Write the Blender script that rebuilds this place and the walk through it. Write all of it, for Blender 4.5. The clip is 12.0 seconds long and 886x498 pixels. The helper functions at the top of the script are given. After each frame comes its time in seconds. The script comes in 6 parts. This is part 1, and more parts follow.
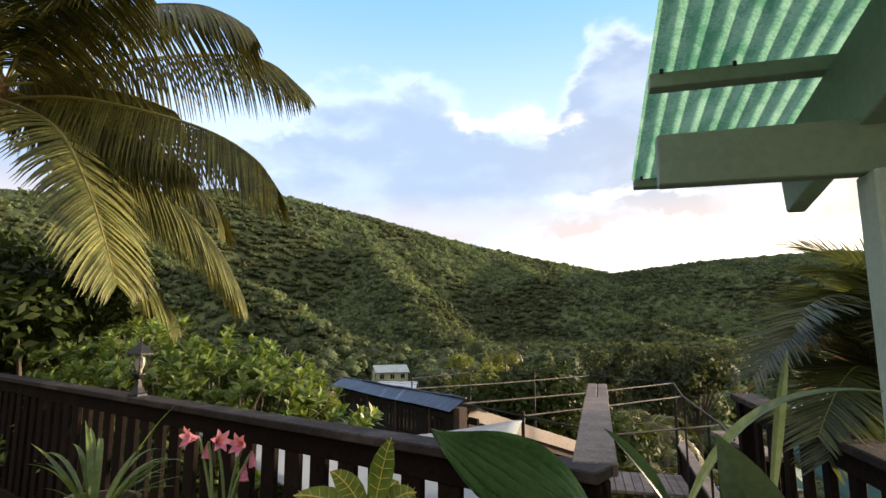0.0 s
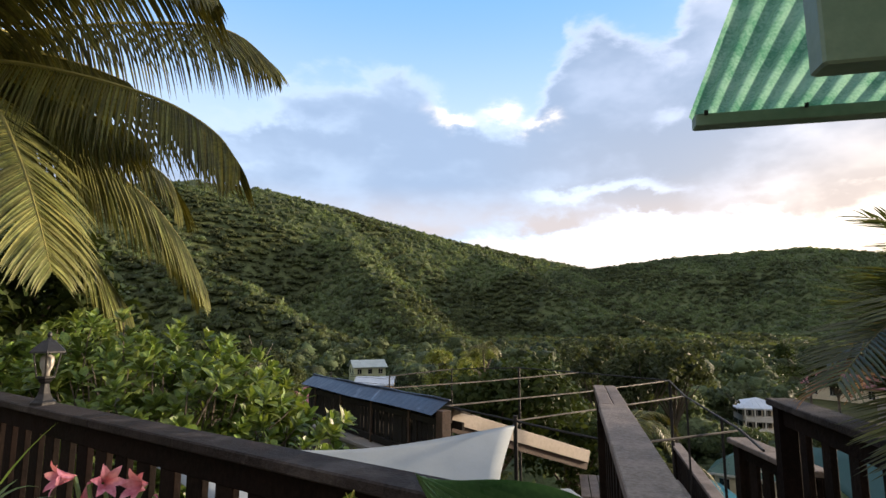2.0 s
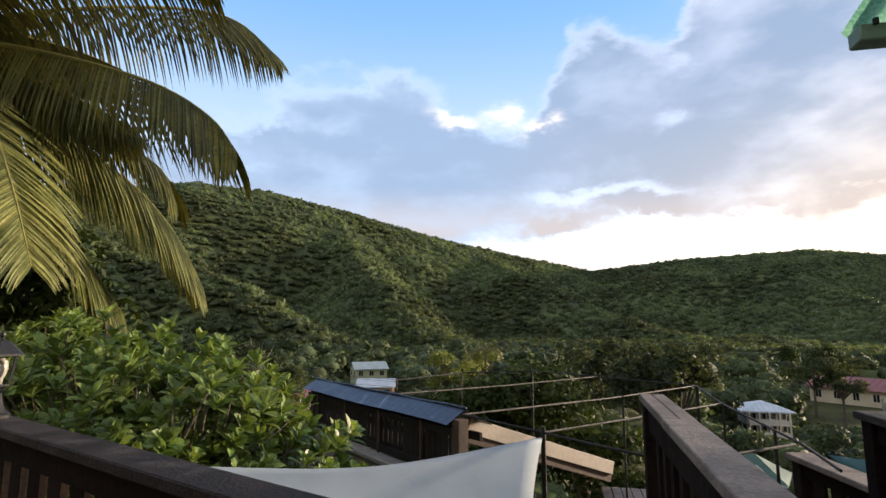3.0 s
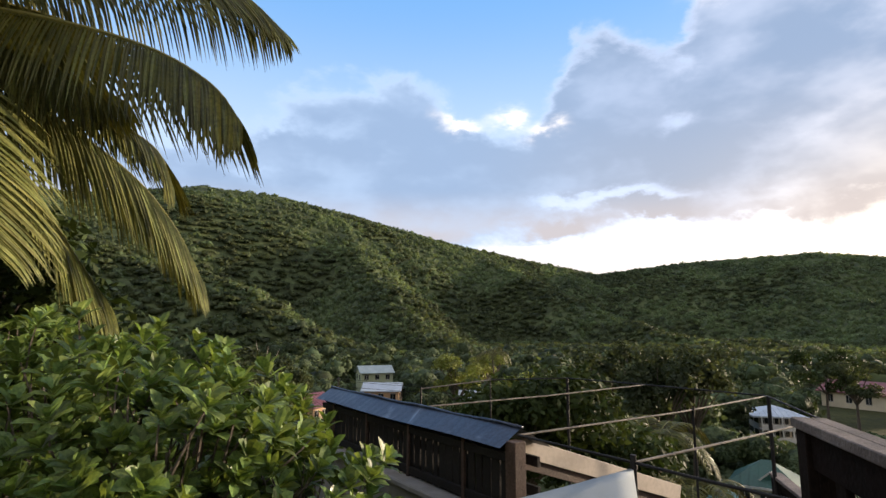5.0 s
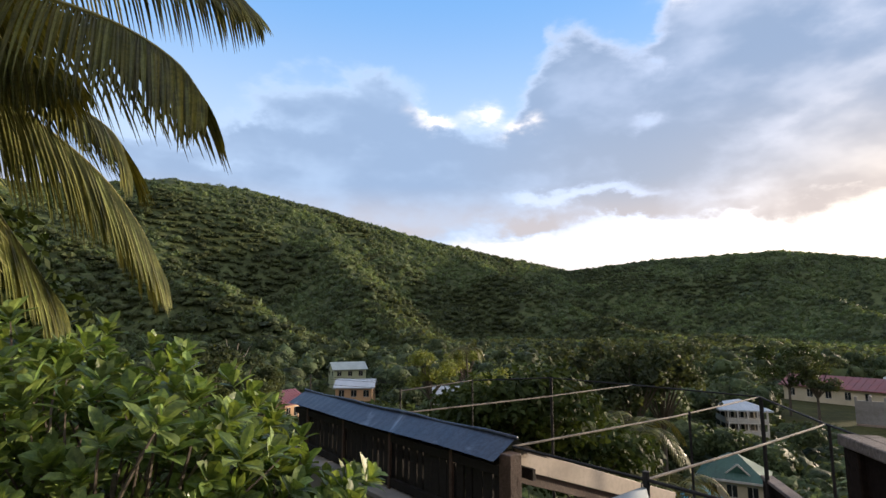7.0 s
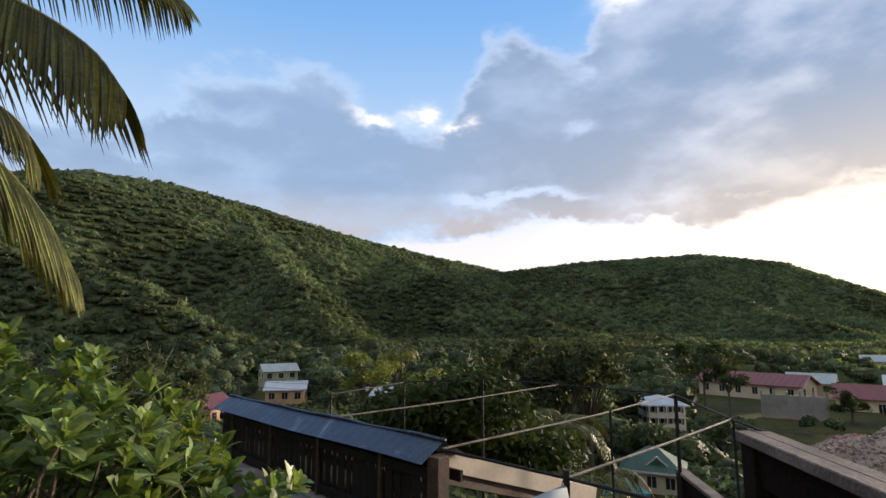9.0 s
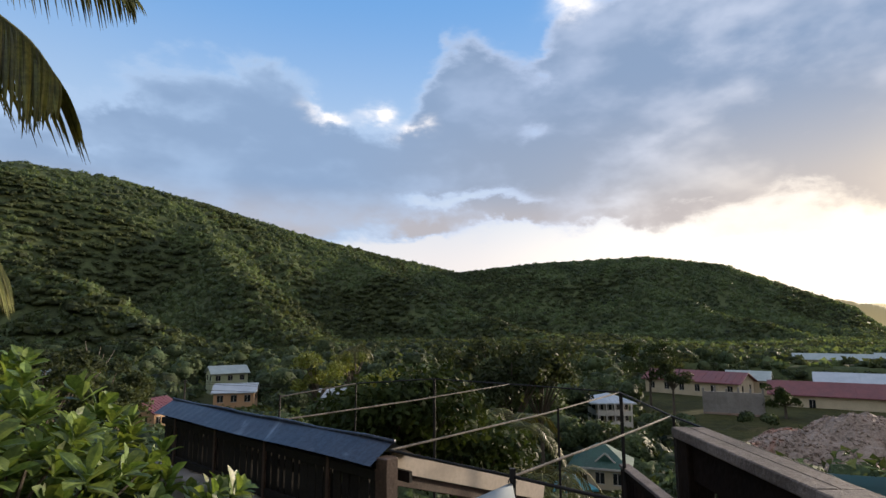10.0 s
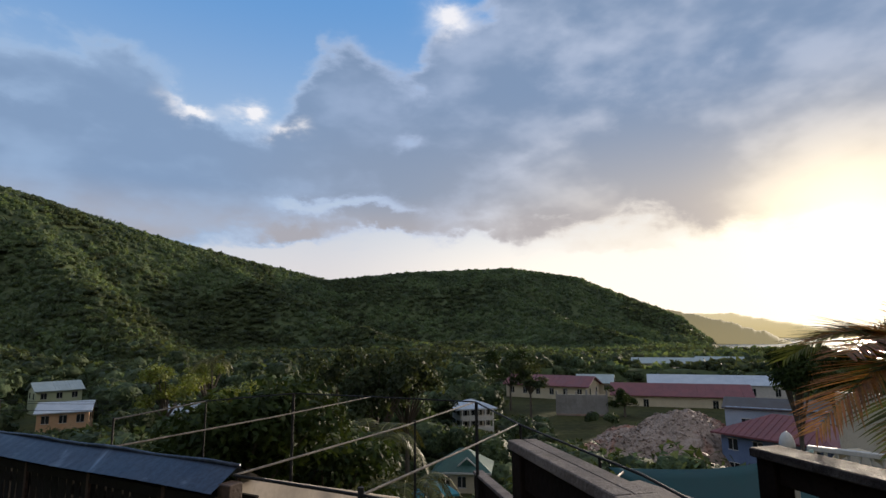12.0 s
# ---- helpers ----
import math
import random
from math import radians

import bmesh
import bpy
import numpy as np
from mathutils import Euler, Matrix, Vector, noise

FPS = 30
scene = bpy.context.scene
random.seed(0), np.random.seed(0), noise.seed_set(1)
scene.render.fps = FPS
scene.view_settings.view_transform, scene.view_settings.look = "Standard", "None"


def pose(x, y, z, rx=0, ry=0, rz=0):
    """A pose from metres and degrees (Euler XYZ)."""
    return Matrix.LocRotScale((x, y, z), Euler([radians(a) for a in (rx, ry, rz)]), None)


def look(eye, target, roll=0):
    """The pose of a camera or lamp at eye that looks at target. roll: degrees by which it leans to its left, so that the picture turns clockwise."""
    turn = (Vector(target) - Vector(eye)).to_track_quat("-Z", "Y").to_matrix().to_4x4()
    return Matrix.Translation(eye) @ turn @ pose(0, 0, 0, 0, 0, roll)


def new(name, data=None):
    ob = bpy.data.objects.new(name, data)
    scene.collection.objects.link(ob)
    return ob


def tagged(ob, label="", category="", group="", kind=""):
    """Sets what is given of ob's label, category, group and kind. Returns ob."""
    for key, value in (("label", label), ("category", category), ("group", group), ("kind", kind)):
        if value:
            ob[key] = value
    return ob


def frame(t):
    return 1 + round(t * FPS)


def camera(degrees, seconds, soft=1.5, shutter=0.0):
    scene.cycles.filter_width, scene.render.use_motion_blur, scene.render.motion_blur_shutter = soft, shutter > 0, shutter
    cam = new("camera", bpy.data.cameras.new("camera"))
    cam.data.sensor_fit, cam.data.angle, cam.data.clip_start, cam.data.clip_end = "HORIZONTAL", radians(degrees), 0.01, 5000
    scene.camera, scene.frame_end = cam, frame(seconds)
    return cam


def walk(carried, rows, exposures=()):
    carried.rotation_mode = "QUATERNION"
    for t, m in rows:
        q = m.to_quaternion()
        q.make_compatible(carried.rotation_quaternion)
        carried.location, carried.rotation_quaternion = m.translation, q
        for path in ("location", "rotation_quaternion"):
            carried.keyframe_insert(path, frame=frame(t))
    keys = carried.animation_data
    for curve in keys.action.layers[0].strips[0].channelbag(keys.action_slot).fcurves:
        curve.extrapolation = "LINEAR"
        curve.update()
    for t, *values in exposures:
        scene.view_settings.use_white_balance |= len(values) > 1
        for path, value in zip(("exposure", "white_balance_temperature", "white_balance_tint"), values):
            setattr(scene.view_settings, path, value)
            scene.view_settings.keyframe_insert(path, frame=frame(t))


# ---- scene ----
cam = camera(78.1, 12.0)
METRES, EYE, TILT, LEAN, TURN = 2.6, 1.5, 8.5, 0.0, 0.0
ROWS = [
    (0.0, 0.0, 0.0, 0.0, -0.0, 0.0, -0.0),
    (0.5, 0.0103, 0.0309, -0.0069, -1.15, -0.12, -0.11),
    (1.0, 0.0094, 0.0718, -0.0172, -1.59, -0.26, -0.23),
    (1.5, -0.0053, 0.151, -0.0276, -1.94, -0.48, -0.38),
    (2.0, -0.0115, 0.2383, -0.0397, -2.22, -0.53, -0.41),
    (2.5, -0.013, 0.3387, -0.0486, -2.22, -0.59, -0.35),
    (3.0, -0.0524, 0.4154, -0.0718, -2.08, -0.33, -0.46),
    (5.0, -0.1593, 0.7368, -0.128, -1.57, 0.04, -0.39),
    (5.5, -0.1824, 0.8007, -0.1315, -1.94, -0.07, -0.53),
    (6.0, -0.1823, 0.8493, -0.1393, -2.7, -0.18, -0.48),
    (6.5, -0.1861, 0.8691, -0.1384, -3.42, -0.34, -0.58),
    (7.0, -0.1902, 0.875, -0.1354, -4.3, -0.35, -0.74),
    (9.0, -0.1793, 0.868, -0.1251, -10.98, -0.2, -1.53),
    (9.5, -0.1757, 0.8681, -0.1253, -13.28, -0.11, -1.81),
    (10.0, -0.1685, 0.8639, -0.1238, -15.63, -0.01, -2.09),
    (10.5, -0.1606, 0.8612, -0.1215, -18.31, 0.17, -2.41),
    (11.0, -0.1501, 0.8562, -0.119, -21.6, 0.43, -2.79),
    (11.5, -0.1444, 0.8492, -0.1118, -25.33, 0.8, -3.21),
    (12.0, -0.1423, 0.8429, -0.1012, -29.02, 1.53, -3.62),
]
EXPOSURES = [(0.0, 1.15, 7300, 17), (1.5, 0.95, 7050, 17), (3.0, 0.8, 6850, 16), (7.0, 0.65, 6650, 16), (9.0, 0.50, 6550, 15), (12.0, 0.0, 6250, 14)]
walk(cam, [(t, pose(0, 0, EYE, TILT, LEAN, TURN) @ pose(METRES * x, METRES * y, METRES * z, 90 + pitch, roll, yaw)) for t, x, y, z, yaw, pitch, roll in ROWS],
     EXPOSURES)

# ---- world, sun ----
SUN_AZ, SUN_EL = 67.0, 7.0   # degrees clockwise from the view ahead, above the horizon
sun_dir = Vector((math.sin(radians(SUN_AZ)) * math.cos(radians(SUN_EL)), math.cos(radians(SUN_AZ)) * math.cos(radians(SUN_EL)), math.sin(radians(SUN_EL))))
sun_data = bpy.data.lights.new("sun", "SUN")
sun_data.energy, sun_data.angle, sun_data.color = 4.9, radians(2.5), (1.0, 0.84, 0.62)
sun = new("sun", sun_data)
sun.matrix_world = look((60, 30, 40), Vector((60, 30, 40)) - sun_dir)


class Nodes:
    """Short hand for node trees: sockets are joined as they are passed."""

    def __init__(self, tree):
        self.tree = tree

    def put(self, kind, ins=(), **props):
        n = self.tree.nodes.new(kind)
        if "operation" in props:
            n.operation = props["operation"]
        if "use_clamp" in props:
            n.use_clamp = props["use_clamp"]
        if "interpolation_type" in props:
            n.interpolation_type = props["interpolation_type"]
        if "blend_type" in props:
            n.data_type, n.blend_type = "RGBA", props["blend_type"]
        for k, v in dict(ins).items():
            if isinstance(v, bpy.types.NodeSocket):
                self.tree.links.new(v, n.inputs[k])
            else:
                n.inputs[k].default_value = v
        return n

    def math(self, op, a, b=0.0, c=0.0, clamp=False):
        return self.put("ShaderNodeMath", {0: a, 1: b, 2: c}, operation=op, use_clamp=clamp).outputs[0]

    def vec(self, op, a, b=(0, 0, 0)):
        return self.put("ShaderNodeVectorMath", {0: a, 1: b}, operation=op)

    def step(self, v, lo, hi, out0=0.0, out1=1.0):
        return self.put("ShaderNodeMapRange", {"Value": v, "From Min": lo, "From Max": hi, "To Min": out0, "To Max": out1}, interpolation_type="SMOOTHSTEP").outputs[0]

    def noise(self, vector, scale, detail=4.0, rough=0.55, distort=0.0):
        return self.put("ShaderNodeTexNoise", {"Vector": vector, "Scale": scale, "Detail": detail, "Roughness": rough, "Distortion": distort}).outputs[0]

    def mix(self, f, a, b, blend="MIX"):
        n = self.put("ShaderNodeMix", {0: f, 6: a if isinstance(a, bpy.types.NodeSocket) else (*a, 1.0), 7: b if isinstance(b, bpy.types.NodeSocket) else (*b, 1.0)}, blend_type=blend)
        return n.outputs[2]


def build_sky():
    world = bpy.data.worlds.new("sky")
    world.use_nodes = True
    scene.world = world
    t = world.node_tree
    t.nodes.clear()
    n = Nodes(t)
    d = n.put("ShaderNodeTexCoord").outputs["Generated"]
    xyz = n.put("ShaderNodeSeparateXYZ", {0: d})
    x, y, z = xyz.outputs
    el = n.math("MULTIPLY", n.math("ARCSINE", z), 57.2958)
    az = n.math("MULTIPLY", n.math("ARCTAN2", x, y), 57.2958)
    air = n.put("ShaderNodeTexSky")
    air.sky_type, air.sun_disc, air.sun_elevation, air.sun_rotation, air.dust_density = "NISHITA", False, radians(SUN_EL), radians(SUN_AZ), 1.5
    sky = air.outputs[0]
    toward = n.put("ShaderNodeVectorMath", {0: d, 1: tuple(sun_dir)}, operation="DOT_PRODUCT").outputs["Value"]
    toward = n.math("MAXIMUM", toward, 0.0)
    low = n.step(el, 17.0, 4.0)
    clear = n.mix(1.0, sky, (0.075, 0.105, 0.15), "MULTIPLY")
    clear = n.mix(0.85, clear, n.mix(n.step(el, 10, 36), (0.50, 0.63, 0.75), (0.135, 0.35, 0.68)))
    cream = n.mix(n.step(toward, 0.62, 0.99), (0.76, 0.72, 0.68), (1.28, 1.14, 0.90))
    clear = n.mix(n.math("MULTIPLY", low, n.step(toward, 0.15, 0.62)), clear, cream)
    # cloud heaps, drawn out sideways near the horizon
    flat = n.put("ShaderNodeCombineXYZ", {0: x, 1: y, 2: n.math("MULTIPLY", z, 1.9)}).outputs[0]
    big = n.noise(flat, 2.3, 3.0, 0.5)
    mid = n.noise(n.vec("ADD", flat, (3.1, 1.7, 0.4)).outputs[0], 5.5, 7.0, 0.52, 0.15)
    fine = n.noise(flat, 14.0, 5.0, 0.55, 0.1)
    azw = n.math("ADD", az, n.math("MULTIPLY", n.math("SUBTRACT", mid, 0.5), 9.0))
    elw = n.math("ADD", el, n.math("MULTIPLY", n.math("SUBTRACT", n.noise(flat, 8.0, 6.0, 0.6, 0.2), 0.5), 8.0))

    def heap(a0, e0, sa, se, weight):
        p = n.math("DIVIDE", n.math("SUBTRACT", azw, a0), sa)
        q = n.math("DIVIDE", n.math("SUBTRACT", elw, e0), se)
        return n.math("MULTIPLY", n.math("EXPONENT", n.math("MULTIPLY", n.math("ADD", n.math("MULTIPLY", p, p), n.math("MULTIPLY", q, q)), -1.0)), weight)
    # upper edge of the cloud bank: a low heap, a gap of blue, a tower, then cover to the zenith
    edge = 19.5
    for a0, a1, lift in ((-26, -10, 6.0), (-2, 6.0, -3.6), (10.5, 16.5, 8.0), (19.0, 23.0, -2.5), (24.5, 29.0, 5.0), (30, 44, 14.0), (58, 70, -8.0)):
        edge = n.math("ADD", edge, n.step(azw, a0, a1, 0.0, lift))
    body = n.math("MULTIPLY", n.step(n.math("SUBTRACT", edge, elw), -1.8, 4.5), n.step(n.math("ADD", elw, n.math("ADD", n.step(az, 13, 3, 0.0, 3.2), n.step(az, 36, 52, 0.0, 2.0))), 8.0, 14.5))
    cover = n.math("ADD", n.math("MULTIPLY", body, 1.15), n.math("MULTIPLY", n.math("SUBTRACT", mid, 0.5), 1.05))
    cover = n.math("ADD", n.math("SUBTRACT", cover, 0.42), n.math("MULTIPLY", n.math("SUBTRACT", fine, 0.5), 0.45))
    cover = n.math("ADD", cover, n.math("MULTIPLY", n.math("SUBTRACT", big, 0.5), 0.5))
    for blob in ((13.6, 10.6, 4.2, 1.1, 0.85), (22.6, 11.7, 3.6, 1.0, 0.95), (33, 11.0, 5.0, 1.0, 0.70), (42, 12.5, 5.0, 1.3, 0.30), (-6, 15.5, 13, 3.0, 0.25), (18.5, 25.5, 4.0, 4.5, 0.30), (-6, 24.0, 6, 2.0, 0.25),
                 (19.0, 13.6, 6.0, 1.0, -0.75), (12.6, 13.6, 2.6, 0.7, -0.4), (25.2, 20.2, 1.5, 1.4, -0.45), (-18, 16.0, 5, 1.0, -0.45), (50, 11.5, 5.0, 1.6, -0.30), (57, 14.5, 9, 2.6, 0.40), (45, 8.6, 7, 1.1, 0.42), (38, 18, 6, 1.2, -0.2), (-15, 20.5, 7, 1.2, -0.35), (61, 7, 10, 4, -0.4)):
        cover = n.math("ADD", cover, heap(*blob))
    # unseen broken grey cloud, added over the zenith and behind to neutralise blue skylight
    aside = n.math("MAXIMUM", n.step(el, 36, 50), n.math("MULTIPLY", n.step(n.math("ABSOLUTE", n.math("SUBTRACT", az, 18.0)), 68, 95), n.step(el, 2, 12)))
    cover = n.math("ADD", cover, n.math("MULTIPLY", aside, 0.62))
    bank = n.step(cover, -0.22, 0.42)
    core = n.step(cover, 0.10, 0.72)
    warm = n.math("MULTIPLY", n.step(toward, 0.72, 0.99), n.step(el, 26, 6))
    rim = n.mix(warm, (0.58, 0.64, 0.74), (1.0, 0.88, 0.68))
    rim = n.mix(n.math("MULTIPLY", n.step(el, 9, 16), n.step(toward, 0.95, 0.70)), rim, (0.40, 0.50, 0.66))
    rim = n.mix(n.step(az, 24, 4), rim, (0.36, 0.50, 0.68))
    grey = n.mix(n.step(el, 8, 26), n.mix(warm, (0.31, 0.36, 0.43), (0.62, 0.54, 0.44)), n.mix(warm, (0.215, 0.305, 0.44), (0.42, 0.44, 0.47)))
    grey = n.mix(n.step(az, 26, 0, 0.0, 0.8), grey, (0.22, 0.335, 0.50))
    grey = n.mix(n.math("MULTIPLY", n.step(el, 15.0, 10.0), 0.7), grey, (0.47, 0.43, 0.41))
    grey = n.mix(aside, grey, (0.34, 0.33, 0.32))
    rim = n.mix(aside, rim, (0.62, 0.60, 0.57))
    grey = n.mix(n.math("MULTIPLY", n.step(n.noise(flat, 6.0, 4.0, 0.5), 0.42, 0.70), 0.55), grey, rim)
    colour = n.mix(bank, clear, n.mix(core, rim, grey))
    puff = n.math("MULTIPLY", n.math("ADD", n.math("ADD", heap(3.9, 21.3, 1.5, 0.8, 1.5), n.math("ADD", heap(8.4, 21.9, 1.4, 0.9, 1.7), heap(12.9, 21.0, 1.9, 0.8, 1.5))), heap(29.6, 31.2, 1.8, 1.4, 1.3)), n.step(fine, 0.30, 0.60))
    colour = n.mix(n.math("MINIMUM", n.math("MULTIPLY", puff, 0.75), 0.85), colour, (1.0, 0.97, 0.92))
    glow = n.math("POWER", toward, 110.0)
    colour = n.mix(n.math("MULTIPLY", glow, 0.85), colour, (2.0, 1.65, 1.05))
    # below the horizon: hazy dark ground tone
    colour = n.mix(n.step(el, -0.5, -4.0), colour, (0.10, 0.12, 0.10))
    bg = n.put("ShaderNodeBackground", {0: colour, 1: 1.0})
    out = n.put("ShaderNodeOutputWorld", {0: bg.outputs[0]})


build_sky()

# ---- materials ----
def surface(name, dark, light, rough=0.7, scale=6.0, fine=60.0, bump=0.2, metal=0.0, stretch=(1, 1, 1), tint=0.0, stain=None, spec=0.4, through_light=0.0, island=0.0, bump_dist=0.01, pass_tint=(1.25, 1.2, 0.6)):
    """A two-scale noise material in object space. tint: spread by object; island: spread by loose piece."""
    m = bpy.data.materials.new(name)
    m.use_nodes = True
    t = m.node_tree
    n = Nodes(t)
    p = t.nodes["Principled BSDF"]
    co = n.put("ShaderNodeTexCoord").outputs["Object"]
    co = n.put("ShaderNodeMapping", {"Vector": co, "Scale": stretch}).outputs[0]
    a = n.noise(co, scale, 5.0, 0.6)
    b = n.noise(co, fine, 3.0, 0.6)
    f = n.step(n.math("ADD", n.math("MULTIPLY", a, 0.6), n.math("MULTIPLY", b, 0.4)), 0.36, 0.64)
    c = n.mix(f, dark, light)
    if stain:
        c = n.mix(n.math("MULTIPLY", n.step(n.noise(co, scale * 0.45, 6.0, 0.65, 0.6), 0.52, 0.66), 0.75), c, stain)
    if tint:
        r = n.put("ShaderNodeObjectInfo").outputs["Random"]
        c = n.put("ShaderNodeHueSaturation", {"Color": c, "Value": n.step(r, 0, 1, 1 - tint, 1 + tint), "Hue": n.step(r, 0, 1, 0.5 - tint * 0.05, 0.5 + tint * 0.05)}).outputs[0]
    if island:
        r = n.put("ShaderNodeNewGeometry").outputs["Random Per Island"]
        c = n.put("ShaderNodeHueSaturation", {"Color": c, "Value": n.step(r, 0, 1, 1 - island, 1 + island), "Hue": n.step(n.math("FRACT", n.math("MULTIPLY", r, 7.31)), 0, 1, 0.5 - island * 0.05, 0.5 + island * 0.04)}).outputs[0]
    t.links.new(c, p.inputs["Base Color"])
    p.inputs["Metallic"].default_value = metal
    p.inputs["Specular IOR Level"].default_value = spec
    t.links.new(n.step(a, 0.3, 0.7, max(0.05, rough - 0.12), min(1, rough + 0.12)), p.inputs["Roughness"])
    if bump:
        bn = n.put("ShaderNodeBump", {"Height": n.math("ADD", a, b), "Strength": bump, "Distance": bump_dist})
        t.links.new(bn.outputs[0], p.inputs["Normal"])
    if through_light:
        tr = n.put("ShaderNodeBsdfTranslucent", {0: n.mix(1.0, c, pass_tint, "MULTIPLY")})
        mx = n.put("ShaderNodeMixShader", {0: through_light, 1: p.outputs[0], 2: tr.outputs[0]})
        t.links.new(mx.outputs[0], t.nodes["Material Output"].inputs[0])
    return m


dark_wood = surface("dark_stained_wood", (0.006, 0.0042, 0.0036), (0.017, 0.011, 0.009), 0.75, 4, 45, 0.35, tint=0.25, spec=0.06)
cap_wood = surface("worn_cap_wood", (0.013, 0.0105, 0.010), (0.040, 0.033, 0.032), 0.7, 7, 90, 0.5, stain=(0.075, 0.066, 0.062), tint=0.15, spec=0.12)
grey_wood = surface("weathered_plank", (0.105, 0.084, 0.074), (0.225, 0.19, 0.17), 0.75, 6, 80, 0.5, stain=(0.085, 0.072, 0.062), tint=0.12, spec=0.18)
green_paint = surface("green_painted_wood", (0.12, 0.20, 0.155), (0.165, 0.255, 0.20), 0.55, 3, 40, 0.15, tint=0.05)
pale_post = surface("pale_green_post_paint", (0.26, 0.36, 0.31), (0.34, 0.44, 0.39), 0.6, 5, 50, 0.2)
sheet_green = surface("green_corrugated_fibreglass", (0.07, 0.25, 0.165), (0.30, 0.51, 0.41), 0.45, 9, 130, 0.2, through_light=0.5, pass_tint=(0.9, 1.0, 0.95))
black_metal = surface("black_painted_steel", (0.010, 0.010, 0.011), (0.028, 0.026, 0.026), 0.6, 8, 60, 0.15, spec=0.2)
pale_pipe = surface("weathered_pipe", (0.10, 0.085, 0.07), (0.20, 0.175, 0.15), 0.5, 12, 60, 0.2, metal=0.3)
zinc = surface("dull_blue_grey_roof_sheet", (0.026, 0.034, 0.056), (0.062, 0.082, 0.125), 0.42, 4, 40, 0.15, metal=0.35, stain=(0.27, 0.31, 0.38))
slat_wood = surface("blackened_slat_wood", (0.006, 0.005, 0.005), (0.016, 0.013, 0.011), 0.85, 5, 50, 0.4, tint=0.3)
post_wood = surface("brown_post_wood", (0.045, 0.026, 0.019), (0.095, 0.060, 0.045), 0.7, 6, 60, 0.4)
beige_paint = surface("beige_fascia_paint", (0.40, 0.34, 0.28), (0.50, 0.43, 0.36), 0.6, 3, 30, 0.1)
sail_white = surface("white_sail_cloth", (0.29, 0.335, 0.36), (0.37, 0.415, 0.44), 0.8, 2, 250, 0.1, through_light=0.25, pass_tint=(1, 1, 1))
sail_teal = surface("dark_teal_sail_cloth", (0.018, 0.065, 0.075), (0.03, 0.09, 0.10), 0.85, 2, 250, 0.1)
lamp_black = surface("black_lantern_metal", (0.005, 0.005, 0.006), (0.012, 0.012, 0.013), 0.5, 12, 90, 0.2)
bulb_white = surface("white_bulb_glass", (0.30, 0.28, 0.25), (0.36, 0.34, 0.30), 0.3, 3, 30, 0.0)
terracotta = surface("dark_clay_pot", (0.10, 0.06, 0.045), (0.17, 0.11, 0.085), 0.8, 6, 60, 0.4)
soil = surface("potting_soil", (0.015, 0.011, 0.008), (0.04, 0.03, 0.022), 0.95, 20, 120, 0.6)
deck_wood = surface("deck_board_wood", (0.10, 0.075, 0.055), (0.19, 0.15, 0.115), 0.7, 5, 60, 0.4, tint=0.15)
plaster = surface("pale_house_plaster", (0.38, 0.35, 0.29), (0.48, 0.45, 0.38), 0.85, 2, 40, 0.2)
bush_leaf = surface("glossy_shrub_leaf", (0.066, 0.114, 0.035), (0.190, 0.265, 0.072), 0.42, 14, 60, 0.1, island=0.32, through_light=0.30, spec=0.25)
dark_leaf = surface("dark_tree_leaf", (0.022, 0.036, 0.012), (0.055, 0.078, 0.024), 0.6, 0.8, 6, 0.0, island=0.25, through_light=0.2, spec=0.08)
tree_leaf = surface("broad_tree_leaf", (0.039, 0.051, 0.030), (0.108, 0.134, 0.064), 0.7, 0.10, 0.9, 0.6, island=0.20, through_light=0.3, spec=0.08, bump_dist=1.2)
valley_leaf = surface("valley_tree_leaf", (0.031, 0.045, 0.024), (0.105, 0.142, 0.070), 0.65, 0.12, 1.6, 0.8, island=0.30, through_light=0.22, spec=0.08, bump_dist=0.6)
yellow_leaf = surface("yellowish_tree_leaf", (0.13, 0.16, 0.03), (0.23, 0.26, 0.05), 0.6, 3, 30, 0.0, island=0.35, through_light=0.25)
# leaf green darkened: shade between the forest crowns is put into this colour
under_leaf = surface("understorey_leaf_painted_shade", (0.036, 0.048, 0.023), (0.105, 0.130, 0.056), 0.8, 0.05, 0.5, 0.0, spec=0.1)
forest_leaf = surface("forest_canopy_leaf", (0.050, 0.071, 0.040), (0.162, 0.220, 0.105), 0.7, 0.02, 0.7, 0.6, island=0.20, through_light=0.40, spec=0.2, bump_dist=1.4)
palm_leaf = surface("coconut_leaflet", (0.048, 0.055, 0.015), (0.128, 0.132, 0.036), 0.5, 3, 30, 0.0, spec=0.22, island=0.35, through_light=0.12, pass_tint=(1.2, 1.0, 0.5))
old_palm_leaf = surface("yellowing_coconut_leaflet", (0.086, 0.098, 0.026), (0.195, 0.205, 0.060), 0.45, 3, 30, 0.0, island=0.35, through_light=0.12, pass_tint=(1.2, 1.0, 0.5))
palm_rib = surface("yellow_green_rib", (0.17, 0.16, 0.045), (0.27, 0.24, 0.07), 0.5, 8, 60, 0.1)
areca_leaf = surface("areca_leaflet", (0.045, 0.065, 0.025), (0.10, 0.115, 0.042), 0.4, 4, 40, 0.0, island=0.3, through_light=0.35)
dry_leaf = surface("dry_brown_leaflet", (0.16, 0.075, 0.03), (0.30, 0.15, 0.06), 0.6, 6, 50, 0.0, island=0.25, through_light=0.4)
